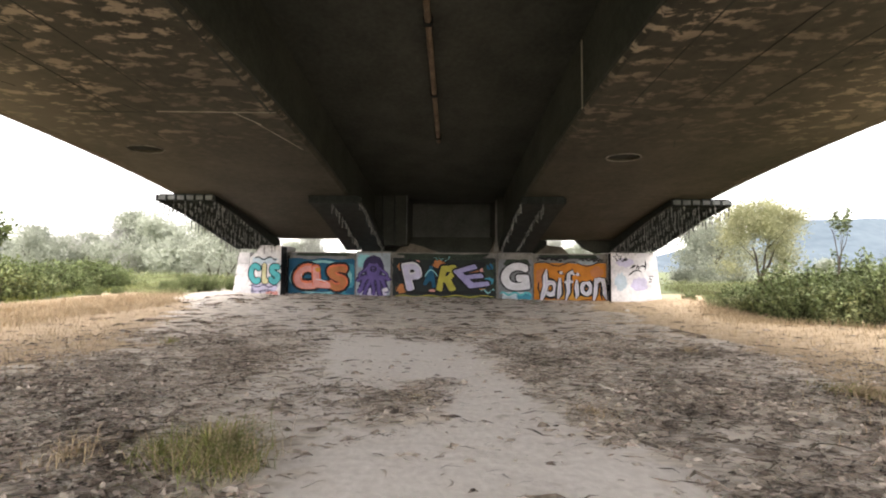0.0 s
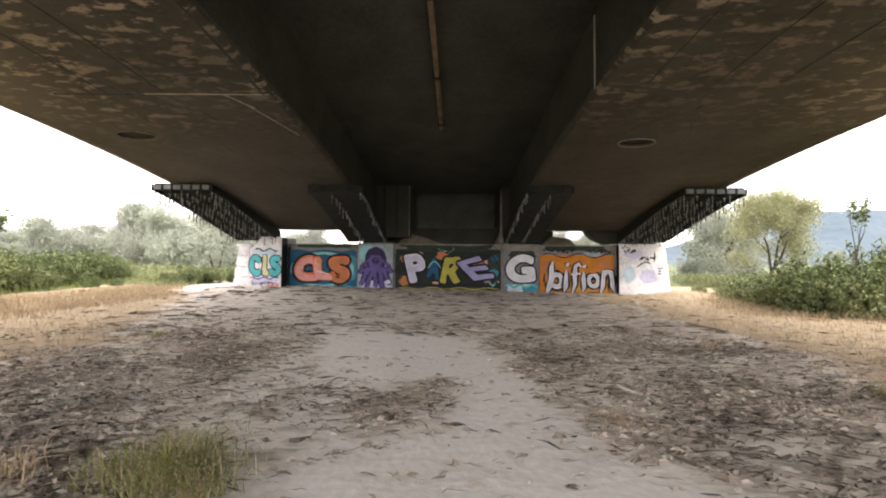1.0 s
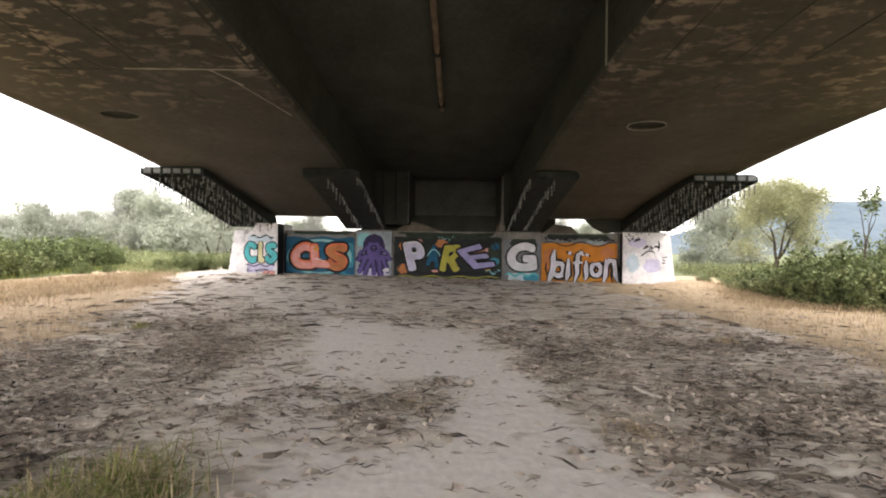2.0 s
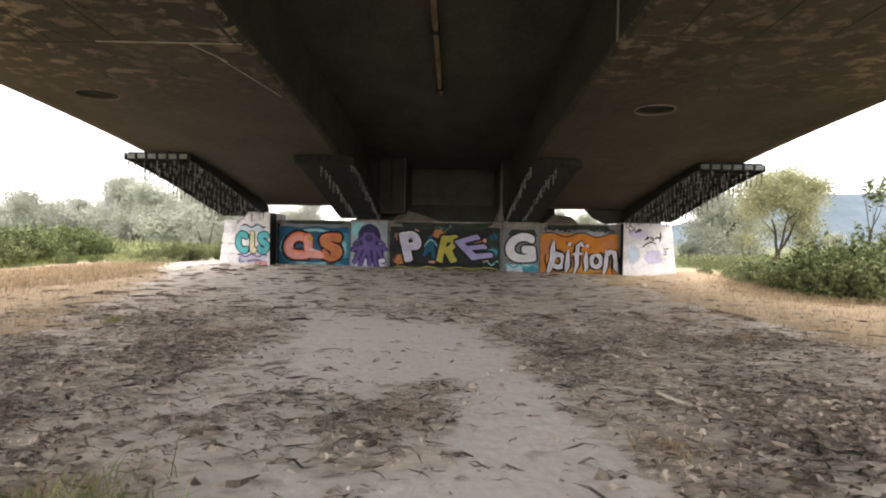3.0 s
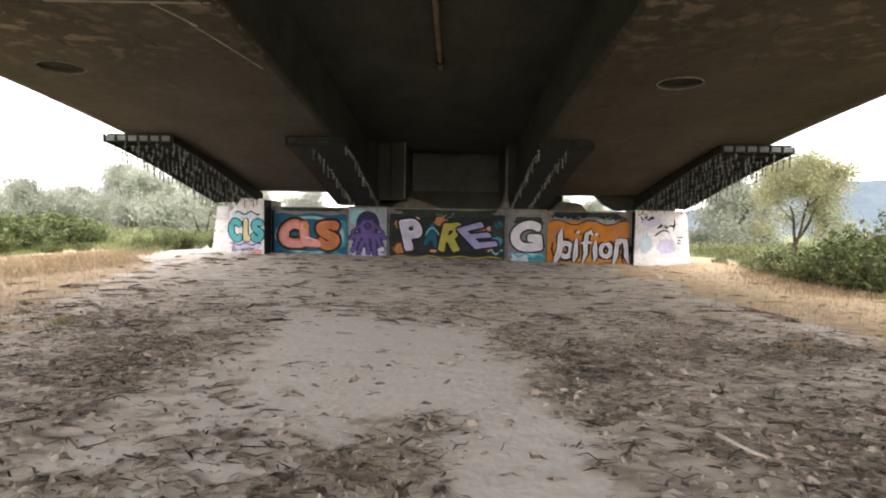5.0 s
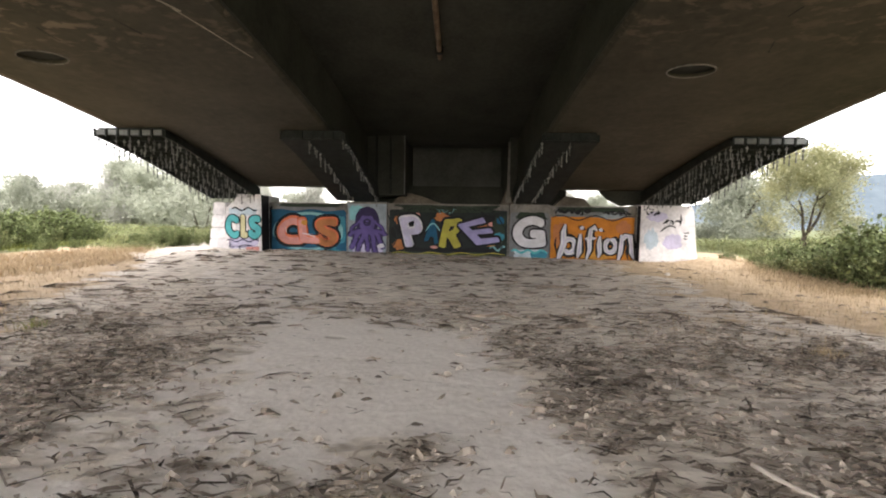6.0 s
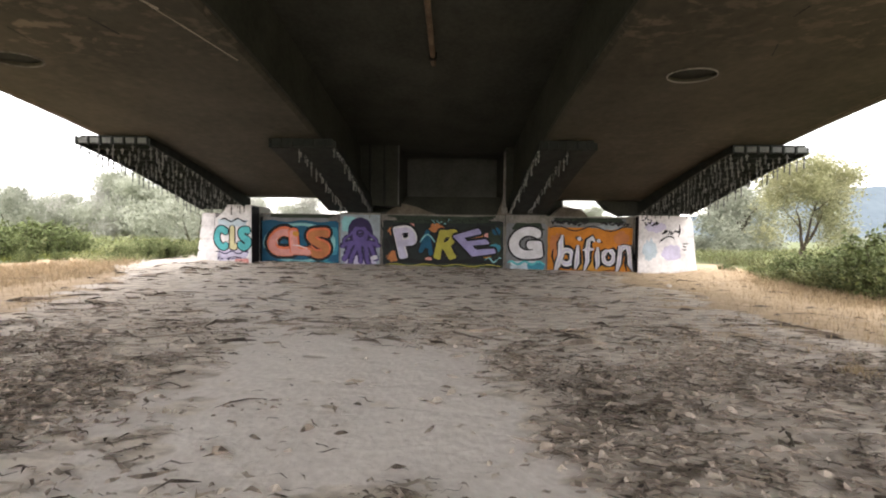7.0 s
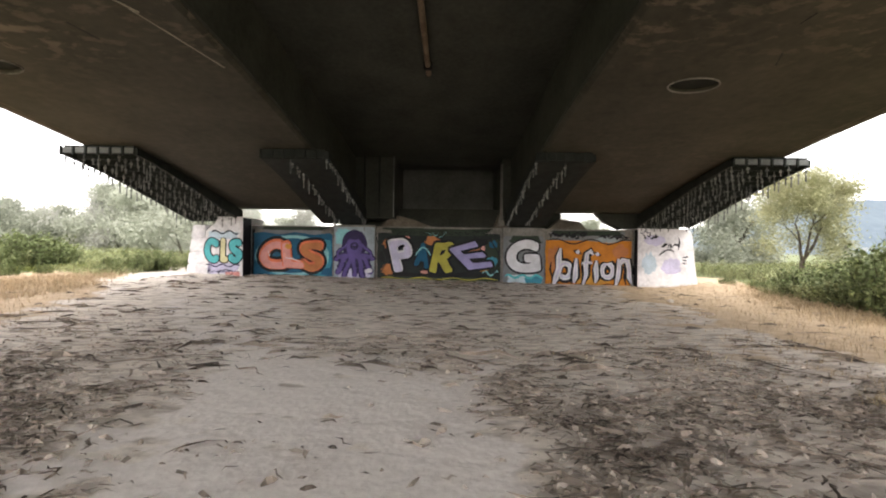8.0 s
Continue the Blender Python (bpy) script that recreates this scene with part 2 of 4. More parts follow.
def prism(bm, outline, y0, y1, bevel=0.0):
    """An outline of (x, z) pairs drawn from y0 back to y1."""
    a = [bm.verts.new((x, y0, z)) for x, z in outline]
    b = [bm.verts.new((x, y1, z)) for x, z in outline]
    k = len(a)
    bm.faces.new(a), bm.faces.new(b[::-1])
    for i in range(k):
        bm.faces.new((a[i], b[i], b[(i + 1) % k], a[(i + 1) % k]))
    bmesh.ops.recalc_face_normals(bm, faces=bm.faces)
    if bevel:
        bmesh.ops.bevel(bm, geom=list(bm.edges), offset=bevel, segments=2, affect="EDGES")


def tube(bm, path, radii, sides=6):
    """A round stick through the points, with a radius at each."""
    rings = []
    for i, p in enumerate(path):
        d = (Vector(path[min(i + 1, len(path) - 1)]) - Vector(path[max(i - 1, 0)])).normalized()
        u = d.orthogonal().normalized()
        v = d.cross(u)
        rings.append([bm.verts.new(Vector(p) + radii[i] * (math.cos(a) * u + math.sin(a) * v)) for a in (2 * math.pi * j / sides for j in range(sides))])
    for a, b in zip(rings, rings[1:]):
        for j in range(sides):
            bm.faces.new((a[j], a[(j + 1) % sides], b[(j + 1) % sides], b[j]))
    bm.faces.new(rings[0][::-1]), bm.faces.new(rings[-1])


def soffit(y):
    d = min(abs(23.6 - y), 18.7)
    return 3.25 + 0.255 * d - 0.0068 * d * d


def roof_under(y):
    return 5.75 + 0.11 * max(min(abs(24.0 - y), 24.0), 0)


def smooth(a, b, v):
    v = min(max((v - a) / (b - a), 0.0), 1.0)
    return v * v * (3 - 2 * v)


def ground_z(x, y):
    near = smooth(9, 21, y) * (1 - smooth(30, 60, y))
    z = near * (-0.07 - 0.016 * max(min(x, 11.0), -12.0))
    z += 0.34 * math.exp(-((x - 12.9) / 1.3) ** 2 - ((y - 22.2) / 1.1) ** 2)
    z += 0.05 * noise.noise((x * 0.22, y * 0.22, 3.0)) * (1 + 2 * smooth(14, 40, abs(x)))
    if abs(x) < 30 and -8 < y < 40:
        z += 0.02 * noise.noise((x * 1.3, y * 1.3, 0.0)) * (1 - 0.7 * sand_zone(x, y)) + 0.05 * smooth(7, 12, abs(x - 1)) * noise.noise((x * 0.8, y * 0.8, 9.0))
    return z


# trodden strips: from x, y with half-width to x, y with half-width, and how bare they are
TRODDEN = (
    (0.5, -9.0, 1.7, 0.5, 2.7, 1.6, 1.0),
    (1.1, 2.9, 0.75, 0.72, 4.4, 0.42, 1.0),
    (0.72, 4.4, 0.42, 0.6, 5.9, 0.5, 1.0),
    (-0.75, 6.3, 0.95, -0.95, 8.0, 1.35, 1.0),
    (0.2, 6.4, 0.75, 0.05, 7.4, 0.7, 1.0),
    (-1.75, 8.2, 0.6, -2.1, 9.0, 0.55, 0.95),
    (-1.1, 3.0, 0.3, -1.3, 5.6, 0.45, 0.72),
    (-1.9, 4.2, 0.35, -2.3, 6.6, 0.5, 0.5),
    (0.45, 7.7, 0.14, 1.1, 9.7, 0.2, 0.85),
    (-0.3, 3.2, 0.4, -0.25, 5.0, 0.5, 0.42),
    (-2.2, 9.0, 0.7, -5.6, 14.5, 1.5, 0.52),
    (-5.6, 14.5, 1.5, -10.2, 21.0, 1.8, 0.38),
    (-13.4, 21.9, 0.8, -9.8, 22.3, 0.8, 0.42),
    (-10.2, 16.5, 0.3, -8.6, 12.5, 0.25, 0.7),
    (5.3, 5.2, 0.2, 6.5, 7.2, 0.3, 0.5),
)


def sand_zone(x, y):
    """How trodden the ground is: a path that forks round an island of litter, meets in a bare patch and leads off to one side."""
    best = 0.0
    for x0, y0, w0, x1, y1, w1, v in TRODDEN:
        dx, dy = x1 - x0, y1 - y0
        u = min(max(((x - x0) * dx + (y - y0) * dy) / (dx * dx + dy * dy), 0.0), 1.0)
        d = math.hypot(x - x0 - u * dx, y - y0 - u * dy)
        w = w0 + (w1 - w0) * u
        if d < w * 1.3 + 0.2:
            best = max(best, v * (1 - smooth(w * 0.75 - 0.08, w * 1.2 + 0.14, d)))
    return best


def straw_zone(x, y):
    bank = 5.9 + 0.25 * max(y - 12, 0) - 0.35 * max(8 - y, 0)
    wob = 1.3 * noise.noise((x * 0.3, y * 0.3, 5)) + 0.5 * noise.noise((x * 1.1, y * 1.1, 8))
    right = max(smooth(-1.0, 1.1, x - bank + wob), 0.42 * smooth(-3.6, -1.5, x - bank + wob) * smooth(7, 10, y))
    edge = -5.5 - 0.35 * max(min(y, 12) - 5, 0) - 0.65 * max(y - 12, 0)
    left = smooth(0.9, -1.1, x - edge + wob)
    return max(right, left) * (1 - 0.45 * smooth(5.5, 3.5, y))


def shrub_line(y):
    """Where the shrubs begin on the far side of the bank."""
    return 11.2 + 0.46 * max(y - 13, 0) + 2.6 * smooth(12.6, 11.0, y) + 2.0 * smooth(10.5, 6, y)


def green_zone(x, y):
    right = smooth(-0.6, 0.9, x - shrub_line(y))
    left = smooth(-16.5, -18.2, x + 0.25 * (y - 16))
    return max(right, left, smooth(27, 36, y))


def sweep(bm, ys, profile):
    """A closed profile, given as a function of y, drawn along y."""
    rings = [[bm.verts.new((x, y, z)) for x, z in profile(y)] for y in ys]
    k = len(rings[0])
    for a, b in zip(rings, rings[1:]):
        for i in range(k):
            bm.faces.new((a[i], a[(i + 1) % k], b[(i + 1) % k], b[i]))
    bm.faces.new(rings[0])
    bm.faces.new(rings[-1][::-1])
    bmesh.ops.recalc_face_normals(bm, faces=bm.faces)


# ---- the bridge ----
YS = [-9.4 + 1.2 * i for i in range(48)]
bridge = thing("bridge", (0, 23.6, 0), "concrete road bridge with two brown box girders and a dark recess between", "bridge", kind="structure")


def girder(inner, outer, holes):
    s = 1 if outer > 0 else -1
    bm = bmesh.new()
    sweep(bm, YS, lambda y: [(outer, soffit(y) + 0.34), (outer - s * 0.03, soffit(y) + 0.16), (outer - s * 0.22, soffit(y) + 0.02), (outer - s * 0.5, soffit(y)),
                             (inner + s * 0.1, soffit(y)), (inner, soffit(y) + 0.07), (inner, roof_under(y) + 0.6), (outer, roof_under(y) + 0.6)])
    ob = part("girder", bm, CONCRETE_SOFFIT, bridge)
    # round drain openings cut up into the underside
    bm = bmesh.new()
    for x, y, rx, ry in holes:
        m = Matrix.Translation((x, y, soffit(y))) @ Matrix.Diagonal((rx, ry, 1, 1))
        bmesh.ops.create_cone(bm, cap_ends=True, segments=32, radius1=1, radius2=1, depth=1.1, matrix=m)
    cutter = new("cutter", mesh_of(bm, "cutter", CONCRETE_DARK))
    mod = ob.modifiers.new("cut", "BOOLEAN")
    mod.operation, mod.object, mod.solver = "DIFFERENCE", cutter, "EXACT"
    bpy.context.view_layer.update()
    done = bpy.data.meshes.new_from_object(ob.evaluated_get(bpy.context.evaluated_depsgraph_get()))
    ob.modifiers.clear()
    ob.data = done
    bpy.data.objects.remove(cutter)
    for x, y, rx, ry in holes:
        bm = bmesh.new()
        ring = [(x + (rx + 0.02) * math.cos(a), y + (ry + 0.02) * math.sin(a), soffit(y + ry * math.sin(a)) - 0.015) for a in (2 * math.pi * i / 32 for i in range(33))]
        tube(bm, ring, [0.02] * 33, 5)
        part("drain_rim", bm, WALL, bridge)
        # dark disc inside the opening puts its inner shade into colour
        bm = bmesh.new()
        bm.faces.new([bm.verts.new((x + (rx - 0.01) * math.cos(a), y + (ry - 0.01) * math.sin(a), soffit(y + ry * math.sin(a)) + 0.06)) for a in (2 * math.pi * i / 32 for i in range(32))])
        bmesh.ops.solidify(bm, geom=bm.faces[:], thickness=0.03)
        part("hole_shade", bm, STEEL, bridge)


girder(-4.1, -11.72, [(-9.35, 12.2, 0.53, 0.29)])
girder(3.5, 11.72, [(5.84, 12.7, 0.53, 0.30)])
bm = bmesh.new()
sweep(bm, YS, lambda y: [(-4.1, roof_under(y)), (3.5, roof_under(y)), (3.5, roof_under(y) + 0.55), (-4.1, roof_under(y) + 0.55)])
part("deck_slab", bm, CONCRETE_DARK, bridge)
for x in (-4.1, 3.5):
    s = 1 if x < 0 else -1
    bm = bmesh.new()
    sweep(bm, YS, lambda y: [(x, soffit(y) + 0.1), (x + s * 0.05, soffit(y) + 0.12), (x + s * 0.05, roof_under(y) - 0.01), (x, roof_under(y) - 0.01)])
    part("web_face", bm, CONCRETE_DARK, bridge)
    # lime run at the casting joint on the web
    if x > 0:
        bm = bmesh.new()
        box(bm, x + s * 0.05, x + s * 0.07, 9.55, 9.62, soffit(9.6) + 0.02, roof_under(9.6) - 0.1)
        part("joint_streak", bm, CONCRETE_LIME, bridge)


def strip_under(x0, y0, x1, y1, w, drop=0.012, mat=CONCRETE_LIME, name="joint_or_edge_strip"):
    """A thin strip on the underside: formwork joint ridges, cracks and painted edge light."""
    bm = bmesh.new()
    k = 10
    d = Vector((x1 - x0, y1 - y0, 0)).normalized()
    side = Vector((-d.y, d.x, 0)) * w / 2
    rows = []
    for i in range(k + 1):
        c = Vector((x0 + (x1 - x0) * i / k, y0 + (y1 - y0) * i / k, 0))
        j = rng.uniform(0.4, 1.2)
        row = []
        for sgn, dz in ((-1, 0.01), (-0.6, -drop), (0.6, -drop), (1, 0.01)):
            p = c + side * sgn * j
            row.append(bm.verts.new((p.x, p.y, soffit(p.y) + dz)))
        rows.append(row)
    for a, b in zip(rows, rows[1:]):
        for i in range(3):
            bm.faces.new((a[i], a[i + 1], b[i + 1], b[i]))
    part(name, bm, mat, bridge)


strip_under(-7.2, 9.75, -4.2, 9.8, 0.09)
strip_under(-4.2, 5.0, -4.35, 9.8, 0.10, mat=CONCRETE_DARK)
strip_under(-5.3, 9.8, -4.9, 10.5, 0.08)
strip_under(-5.0, 10.4, -4.4, 12.2, 0.06)
strip_under(3.65, 9.3, 5.4, 9.4, 0.035, mat=EDGE)
strip_under(-9.4, 9.75, -7.2, 9.8, 0.04, mat=CONCRETE_DARK)
strip_under(-11.2, 6.9, -7.6, 6.9, 0.03, mat=CONCRETE_DARK)
strip_under(7.6, 7.0, 11.2, 7.0, 0.03, mat=CONCRETE_DARK)
for x in (4.4, 5.9, 7.3):
    strip_under(x, 3.0, x + 0.12, 9.3, 0.035, mat=CONCRETE_DARK)
for x in (-6.6, -8.0):
    strip_under(x, 5.0, x - 0.1, 9.7, 0.03, mat=CONCRETE_DARK)

# short dark cracks in the paler outer halves
for i in range(34):
    x, y = rng.choice((-1, 1)) * rng.uniform(6.2, 10.9), rng.uniform(4.5, 12.0)
    n = rng.uniform(0.2, 0.55)
    strip_under(x, y, x + n * rng.uniform(-0.2, 0.6), y + n, rng.uniform(0.03, 0.07), 0.006, STEEL, "crack")

# pale strips along the outer edges: light on the rim put into colour
for s in (-1, 1):
    for x, w in ((11.12, 0.05), (11.3, 0.12)):
        for i in range(5):
            strip_under(s * x, 2.5 + 3.4 * i, s * x, 5.9 + 3.4 * i, w, 0.008, EDGE)

# drain pipe under the deck slab, with its clips
pipe = thing("drain_pipe", (-0.45, 10, roof_under(10)), "rusty brown drain pipe hung under the dark deck slab", "pipe")
for y0, y1 in ((1.0, 8.9), (9.0, 15.4)):
    bm = bmesh.new()
    tube(bm, [(-0.52 + 0.02 * y0, y0, roof_under(y0) - 0.11), (-0.52 + 0.02 * y1, y1, roof_under(y1) - 0.11)], [0.075, 0.075], 10)
    part("pipe_length", bm, PIPE, pipe)
for y in (2.5, 5.5, 8.95, 12.0, 15.0):
    bm = bmesh.new()
    x = -0.52 + 0.02 * y
    box(bm, x - 0.11, x + 0.11, y - 0.06, y + 0.06, roof_under(y) - 0.2, roof_under(y) + 0.02, 0.01)
    part("pipe_clip", bm, STEEL, pipe)

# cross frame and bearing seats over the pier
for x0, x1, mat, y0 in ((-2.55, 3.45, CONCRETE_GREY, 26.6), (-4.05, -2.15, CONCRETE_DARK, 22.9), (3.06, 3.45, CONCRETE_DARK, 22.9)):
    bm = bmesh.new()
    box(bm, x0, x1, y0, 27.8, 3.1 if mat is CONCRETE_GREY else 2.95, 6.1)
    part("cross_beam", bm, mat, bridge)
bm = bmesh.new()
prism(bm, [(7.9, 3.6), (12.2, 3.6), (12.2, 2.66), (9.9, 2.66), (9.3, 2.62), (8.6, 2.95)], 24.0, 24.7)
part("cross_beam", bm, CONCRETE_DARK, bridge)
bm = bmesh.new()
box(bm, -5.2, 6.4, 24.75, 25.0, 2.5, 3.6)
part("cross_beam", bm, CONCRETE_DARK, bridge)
# pale strip on the cross beam's end: the lit edge put into colour
bm = bmesh.new()
prism(bm, [(2.84, 2.62), (3.14, 2.62), (3.06, 3.3), (3.05, 5.6), (2.95, 5.6), (2.93, 3.4)], 22.78, 22.89, 0.01)
part("lit_beam_edge", bm, WALL, bridge)
for x in (-3.6, -2.9, -2.2):
    bm = bmesh.new()
    box(bm, x, x + 0.05, 22.72, 22.92, 3.0, 6.0)
    part("stiffener", bm, STEEL_GREY if x > -2.5 else STEEL, bridge)


# ---- steel bearing platforms beside the pier ----
def rod_mesh(length):
    bm = bmesh.new()
    bmesh.ops.create_cone(bm, cap_ends=True, segments=6, radius1=0.022, radius2=0.012, depth=length, matrix=Matrix.Translation((0, 0, -length / 2)))
    bmesh.ops.create_cone(bm, cap_ends=True, segments=6, radius1=0.045, radius2=0.045, depth=0.05, matrix=Matrix.Translation((0, 0, -length * 0.35)))
    return mesh_of(bm, "rod", ROD)


RODS = [rod_mesh(v) for v in (0.22, 0.34, 0.5)]


def platform(x0, x1, y0, rows, label, panels=STEEL_GREY):
    """A ribbed steel platform tight under the girder: plate, cross ribs, end panels and hanging rods."""
    s = 1 if abs(x1) > abs(x0) else -1
    top = lambda y: soffit(y) - 0.01
    low = lambda y: top(y) - 0.30 - 0.34 * smooth(y0, 23.2, y)
    ob = thing("steel_platform", ((x0 + x1) / 2, 23.0, low(23.0)), label, "steel bracket", "steel platforms under the girders")
    ys = [y0 + (23.3 - y0) * i / 14 for i in range(15)]
    bm = bmesh.new()
    sweep(bm, ys, lambda y: [(x0 + 0.06, top(y) - 0.06), (x1 - 0.06, top(y) - 0.06), (x1 - 0.06, top(y)), (x0 + 0.06, top(y))])
    part("top_plate", bm, STEEL, ob)
    for xe in (x0, x1):
        bm = bmesh.new()
        sweep(bm, ys, lambda y: [(xe - 0.05, low(y)), (xe + 0.05, low(y)), (xe + 0.05, top(y) - 0.07), (xe - 0.05, top(y) - 0.07)])
        part("edge_beam", bm, STEEL, ob)
    for i, y in enumerate(ys):
        bm = bmesh.new()
        box(bm, x0 + 0.05, x1 - 0.05, y - 0.03, y + 0.03, low(y) + 0.03, top(y) - 0.07)
        part("rib", bm, STEEL, ob)
    if rows == 2:
        bm = bmesh.new()
        sweep(bm, ys, lambda y: [(x0 + 0.05, low(y) - 0.02), (x1 - 0.05, low(y) - 0.02), (x1 - 0.05, low(y) + 0.02), (x0 + 0.05, low(y) + 0.02)])
        part("bottom_plate", bm, STEEL, ob)
    k = 6
    for i in range(k):
        a, b = x0 + (x1 - x0) * i / k, x0 + (x1 - x0) * (i + 1) / k
        bm = bmesh.new()
        box(bm, a + 0.05, b - 0.05, y0 - 0.05, y0 - 0.03, low(y0) + 0.05, top(y0) - 0.07, 0.006)
        part("end_panel", bm, panels, ob)
        bm = bmesh.new()
        box(bm, a - 0.03, a + 0.03, y0 - 0.08, y0 - 0.03, low(y0) - 0.02, top(y0) - 0.03)
        part("end_post", bm, STEEL, ob)
    n = 24
    for r in range(rows):
        x = x0 + (x1 - x0) * (r + 0.02) / max(rows - 0.96, 0.1)
        if rows == 2:
            near_web = x1 if x1 < 0 else x0
            x = near_web + r * (0.95 if x0 > 0 else -1.25)
        for i in range(n):
            y = y0 + 0.1 + (23.1 - y0) * i / n
            rod = put("rod", rng.choice(RODS), ob)
            rod.location = (x + rng.uniform(-0.05, 0.05), y + rng.uniform(-0.05, 0.05), low(y) + 0.04)
    return ob


platform(-12.15, -9.75, 16.6, 5, "dark ribbed steel platform with hanging rods under the bridge edge")
platform(9.75, 12.25, 16.9, 5, "dark ribbed steel platform with hanging rods under the bridge edge")
platform(-5.7, -3.55, 16.7, 2, "dark steel platform with two rows of pale rods", STEEL)
platform(3.3, 5.15, 16.7, 2, "dark steel platform with two rows of pale rods", STEEL)

# ---- pier wall ----
pier = thing("pier_wall", (0, 23.6, -0.3), "low concrete pier wall covered in colourful graffiti", "wall", kind="structure")


def panel(x0, x1, y0, top, name="panel", bevel=0.025):
    bm = bmesh.new()
    box(bm, x0, x1, y0, 24.7, -0.6, top, bevel)
    return part(name, bm, WALL, pier)


P_CLS = panel(-9.4, -5.25, 23.6, 2.55)
P_OCT = panel(-5.245, -3.155, 23.52, 2.62, "pillar")
P_PARE = panel(-3.15, 3.18, 23.6, 2.58)
P_G = panel(3.185, 5.275, 23.52, 2.6, "pillar")
P_OR = panel(5.28, 9.72, 23.6, 2.56)
bm = bmesh.new()
prism(bm, [(9.74, -0.6), (12.85, -0.6), (12.62, 0.2), (12.38, 2.35), (12.26, 2.58), (12.0, 2.61), (9.74, 2.63)], 23.2, 24.9, 0.03)
BLOCK_R = part("end_block", bm, CONCRETE_PALE, pier)
bm = bmesh.new()
prism(bm, [(-11.28, -0.4), (-9.4, -0.4), (-9.4, 2.9), (-10.65, 2.9), (-10.72, 2.62), (-11.2, 2.2)], 22.75, 24.9, 0.03)
BLOCK_L = part("end_block", bm, CONCRETE_PALE, pier)
for i in range(4):
    z0, z1 = (-0.35, 0.62, 1.2, 1.85)[i], (0.61, 1.19, 1.84, 2.5)[i]
    a0, a1 = -12.28 + 0.13 * z0, -12.28 + 0.13 * z1
    bm = bmesh.new()
    prism(bm, [(a0, z0), (-11.3, z0), (-11.3, z1), (a1, z1)], 22.95, 24.8, 0.05)
    part("stone", bm, CONCRETE_PALE, pier)
for outline, y0 in (([(-2.95, 2.58), (-0.3, 2.58), (-1.3, 2.95), (-1.9, 3.12), (-2.4, 3.15)], 23.75), ([(2.75, 2.58), (3.5, 2.58), (3.45, 3.3), (3.05, 3.3)], 23.75), ([(5.6, 2.57), (7.6, 2.57), (7.2, 3.0), (6.2, 3.1)], 24.2)):
    bm = bmesh.new()
    prism(bm, outline, y0, y0 + 0.6, 0.02)
    part("bearing_seat", bm, EDGE, pier)


# ---- graffiti ----
def patch(owner, y, x0, x1, z0, z1, mat, jag=0.06, name="paint_or_shade_patch", round_=0.0, step=0.12):
    """A painted area with an uneven edge, a thin coat on the face at y."""
    bm = bmesh.new()
    pts, seed = [], rng.uniform(0, 99)
    cx, cz, hx, hz = (x0 + x1) / 2, (z0 + z1) / 2, (x1 - x0) / 2, (z1 - z0) / 2
    k = max(int(2 * (x1 - x0 + z1 - z0) / step), 12)
    for i in range(k):
        a = 2 * math.pi * i / k
        c, s = math.cos(a), math.sin(a)
        q = max(abs(c), abs(s)) if not round_ else 1.0
        e = 1 - min(jag / max(min(hx, hz), 0.05), 0.5) * (0.5 + 0.5 * noise.noise((3 * c + seed, 3 * s, seed)))
        px, pz = cx + hx * c / q * e, cz + hz * s / q * e
        pts.append((px, pz))
    f = [bm.verts.new((x, y, z)) for x, z in pts]
    bm.faces.new(f)
    bmesh.ops.triangulate(bm, faces=bm.faces)
    return part(name, bm, mat, owner)


def line(owner, y, pts, w, mat, name="paint_line"):
    """A sprayed stroke through (x, z) points that swells and thins."""
    bm = bmesh.new()
    rows = []
    for i, (x, z) in enumerate(pts):
        a, b = pts[max(i - 1, 0)], pts[min(i + 1, len(pts) - 1)]
        d = Vector((b[0] - a[0], b[1] - a[1])).normalized()
        h = w * (0.5 if 0 < i < len(pts) - 1 else 0.2) * rng.uniform(0.8, 1.2)
        rows.append((bm.verts.new((x - d.y * h, y, z + d.x * h)), bm.verts.new((x + d.y * h, y, z - d.x * h))))
    for a, b in zip(rows, rows[1:]):
        bm.faces.new((a[0], a[1], b[1], b[0]))
    return part(name, bm, mat, owner)


def curve_points(fn, k=16):
    return [fn(i / (k - 1)) for i in range(k)]


def glyph(char):
    """The flat shape of one character of the built-in font."""
    cu = bpy.data.curves.new("glyph", "FONT")
    cu.body, cu.size, cu.fill_mode, cu.resolution_u = char, 1.0, "FRONT", 8
    ob = new("glyph", cu)
    bpy.context.view_layer.update()
    me = bpy.data.meshes.new_from_object(ob.evaluated_get(bpy.context.evaluated_depsgraph_get()))
    bpy.data.objects.remove(ob)
    co = np.array([v.co for v in me.vertices])
    faces = [tuple(p.vertices) for p in me.polygons]
    bpy.data.meshes.remove(me)
    return co, faces


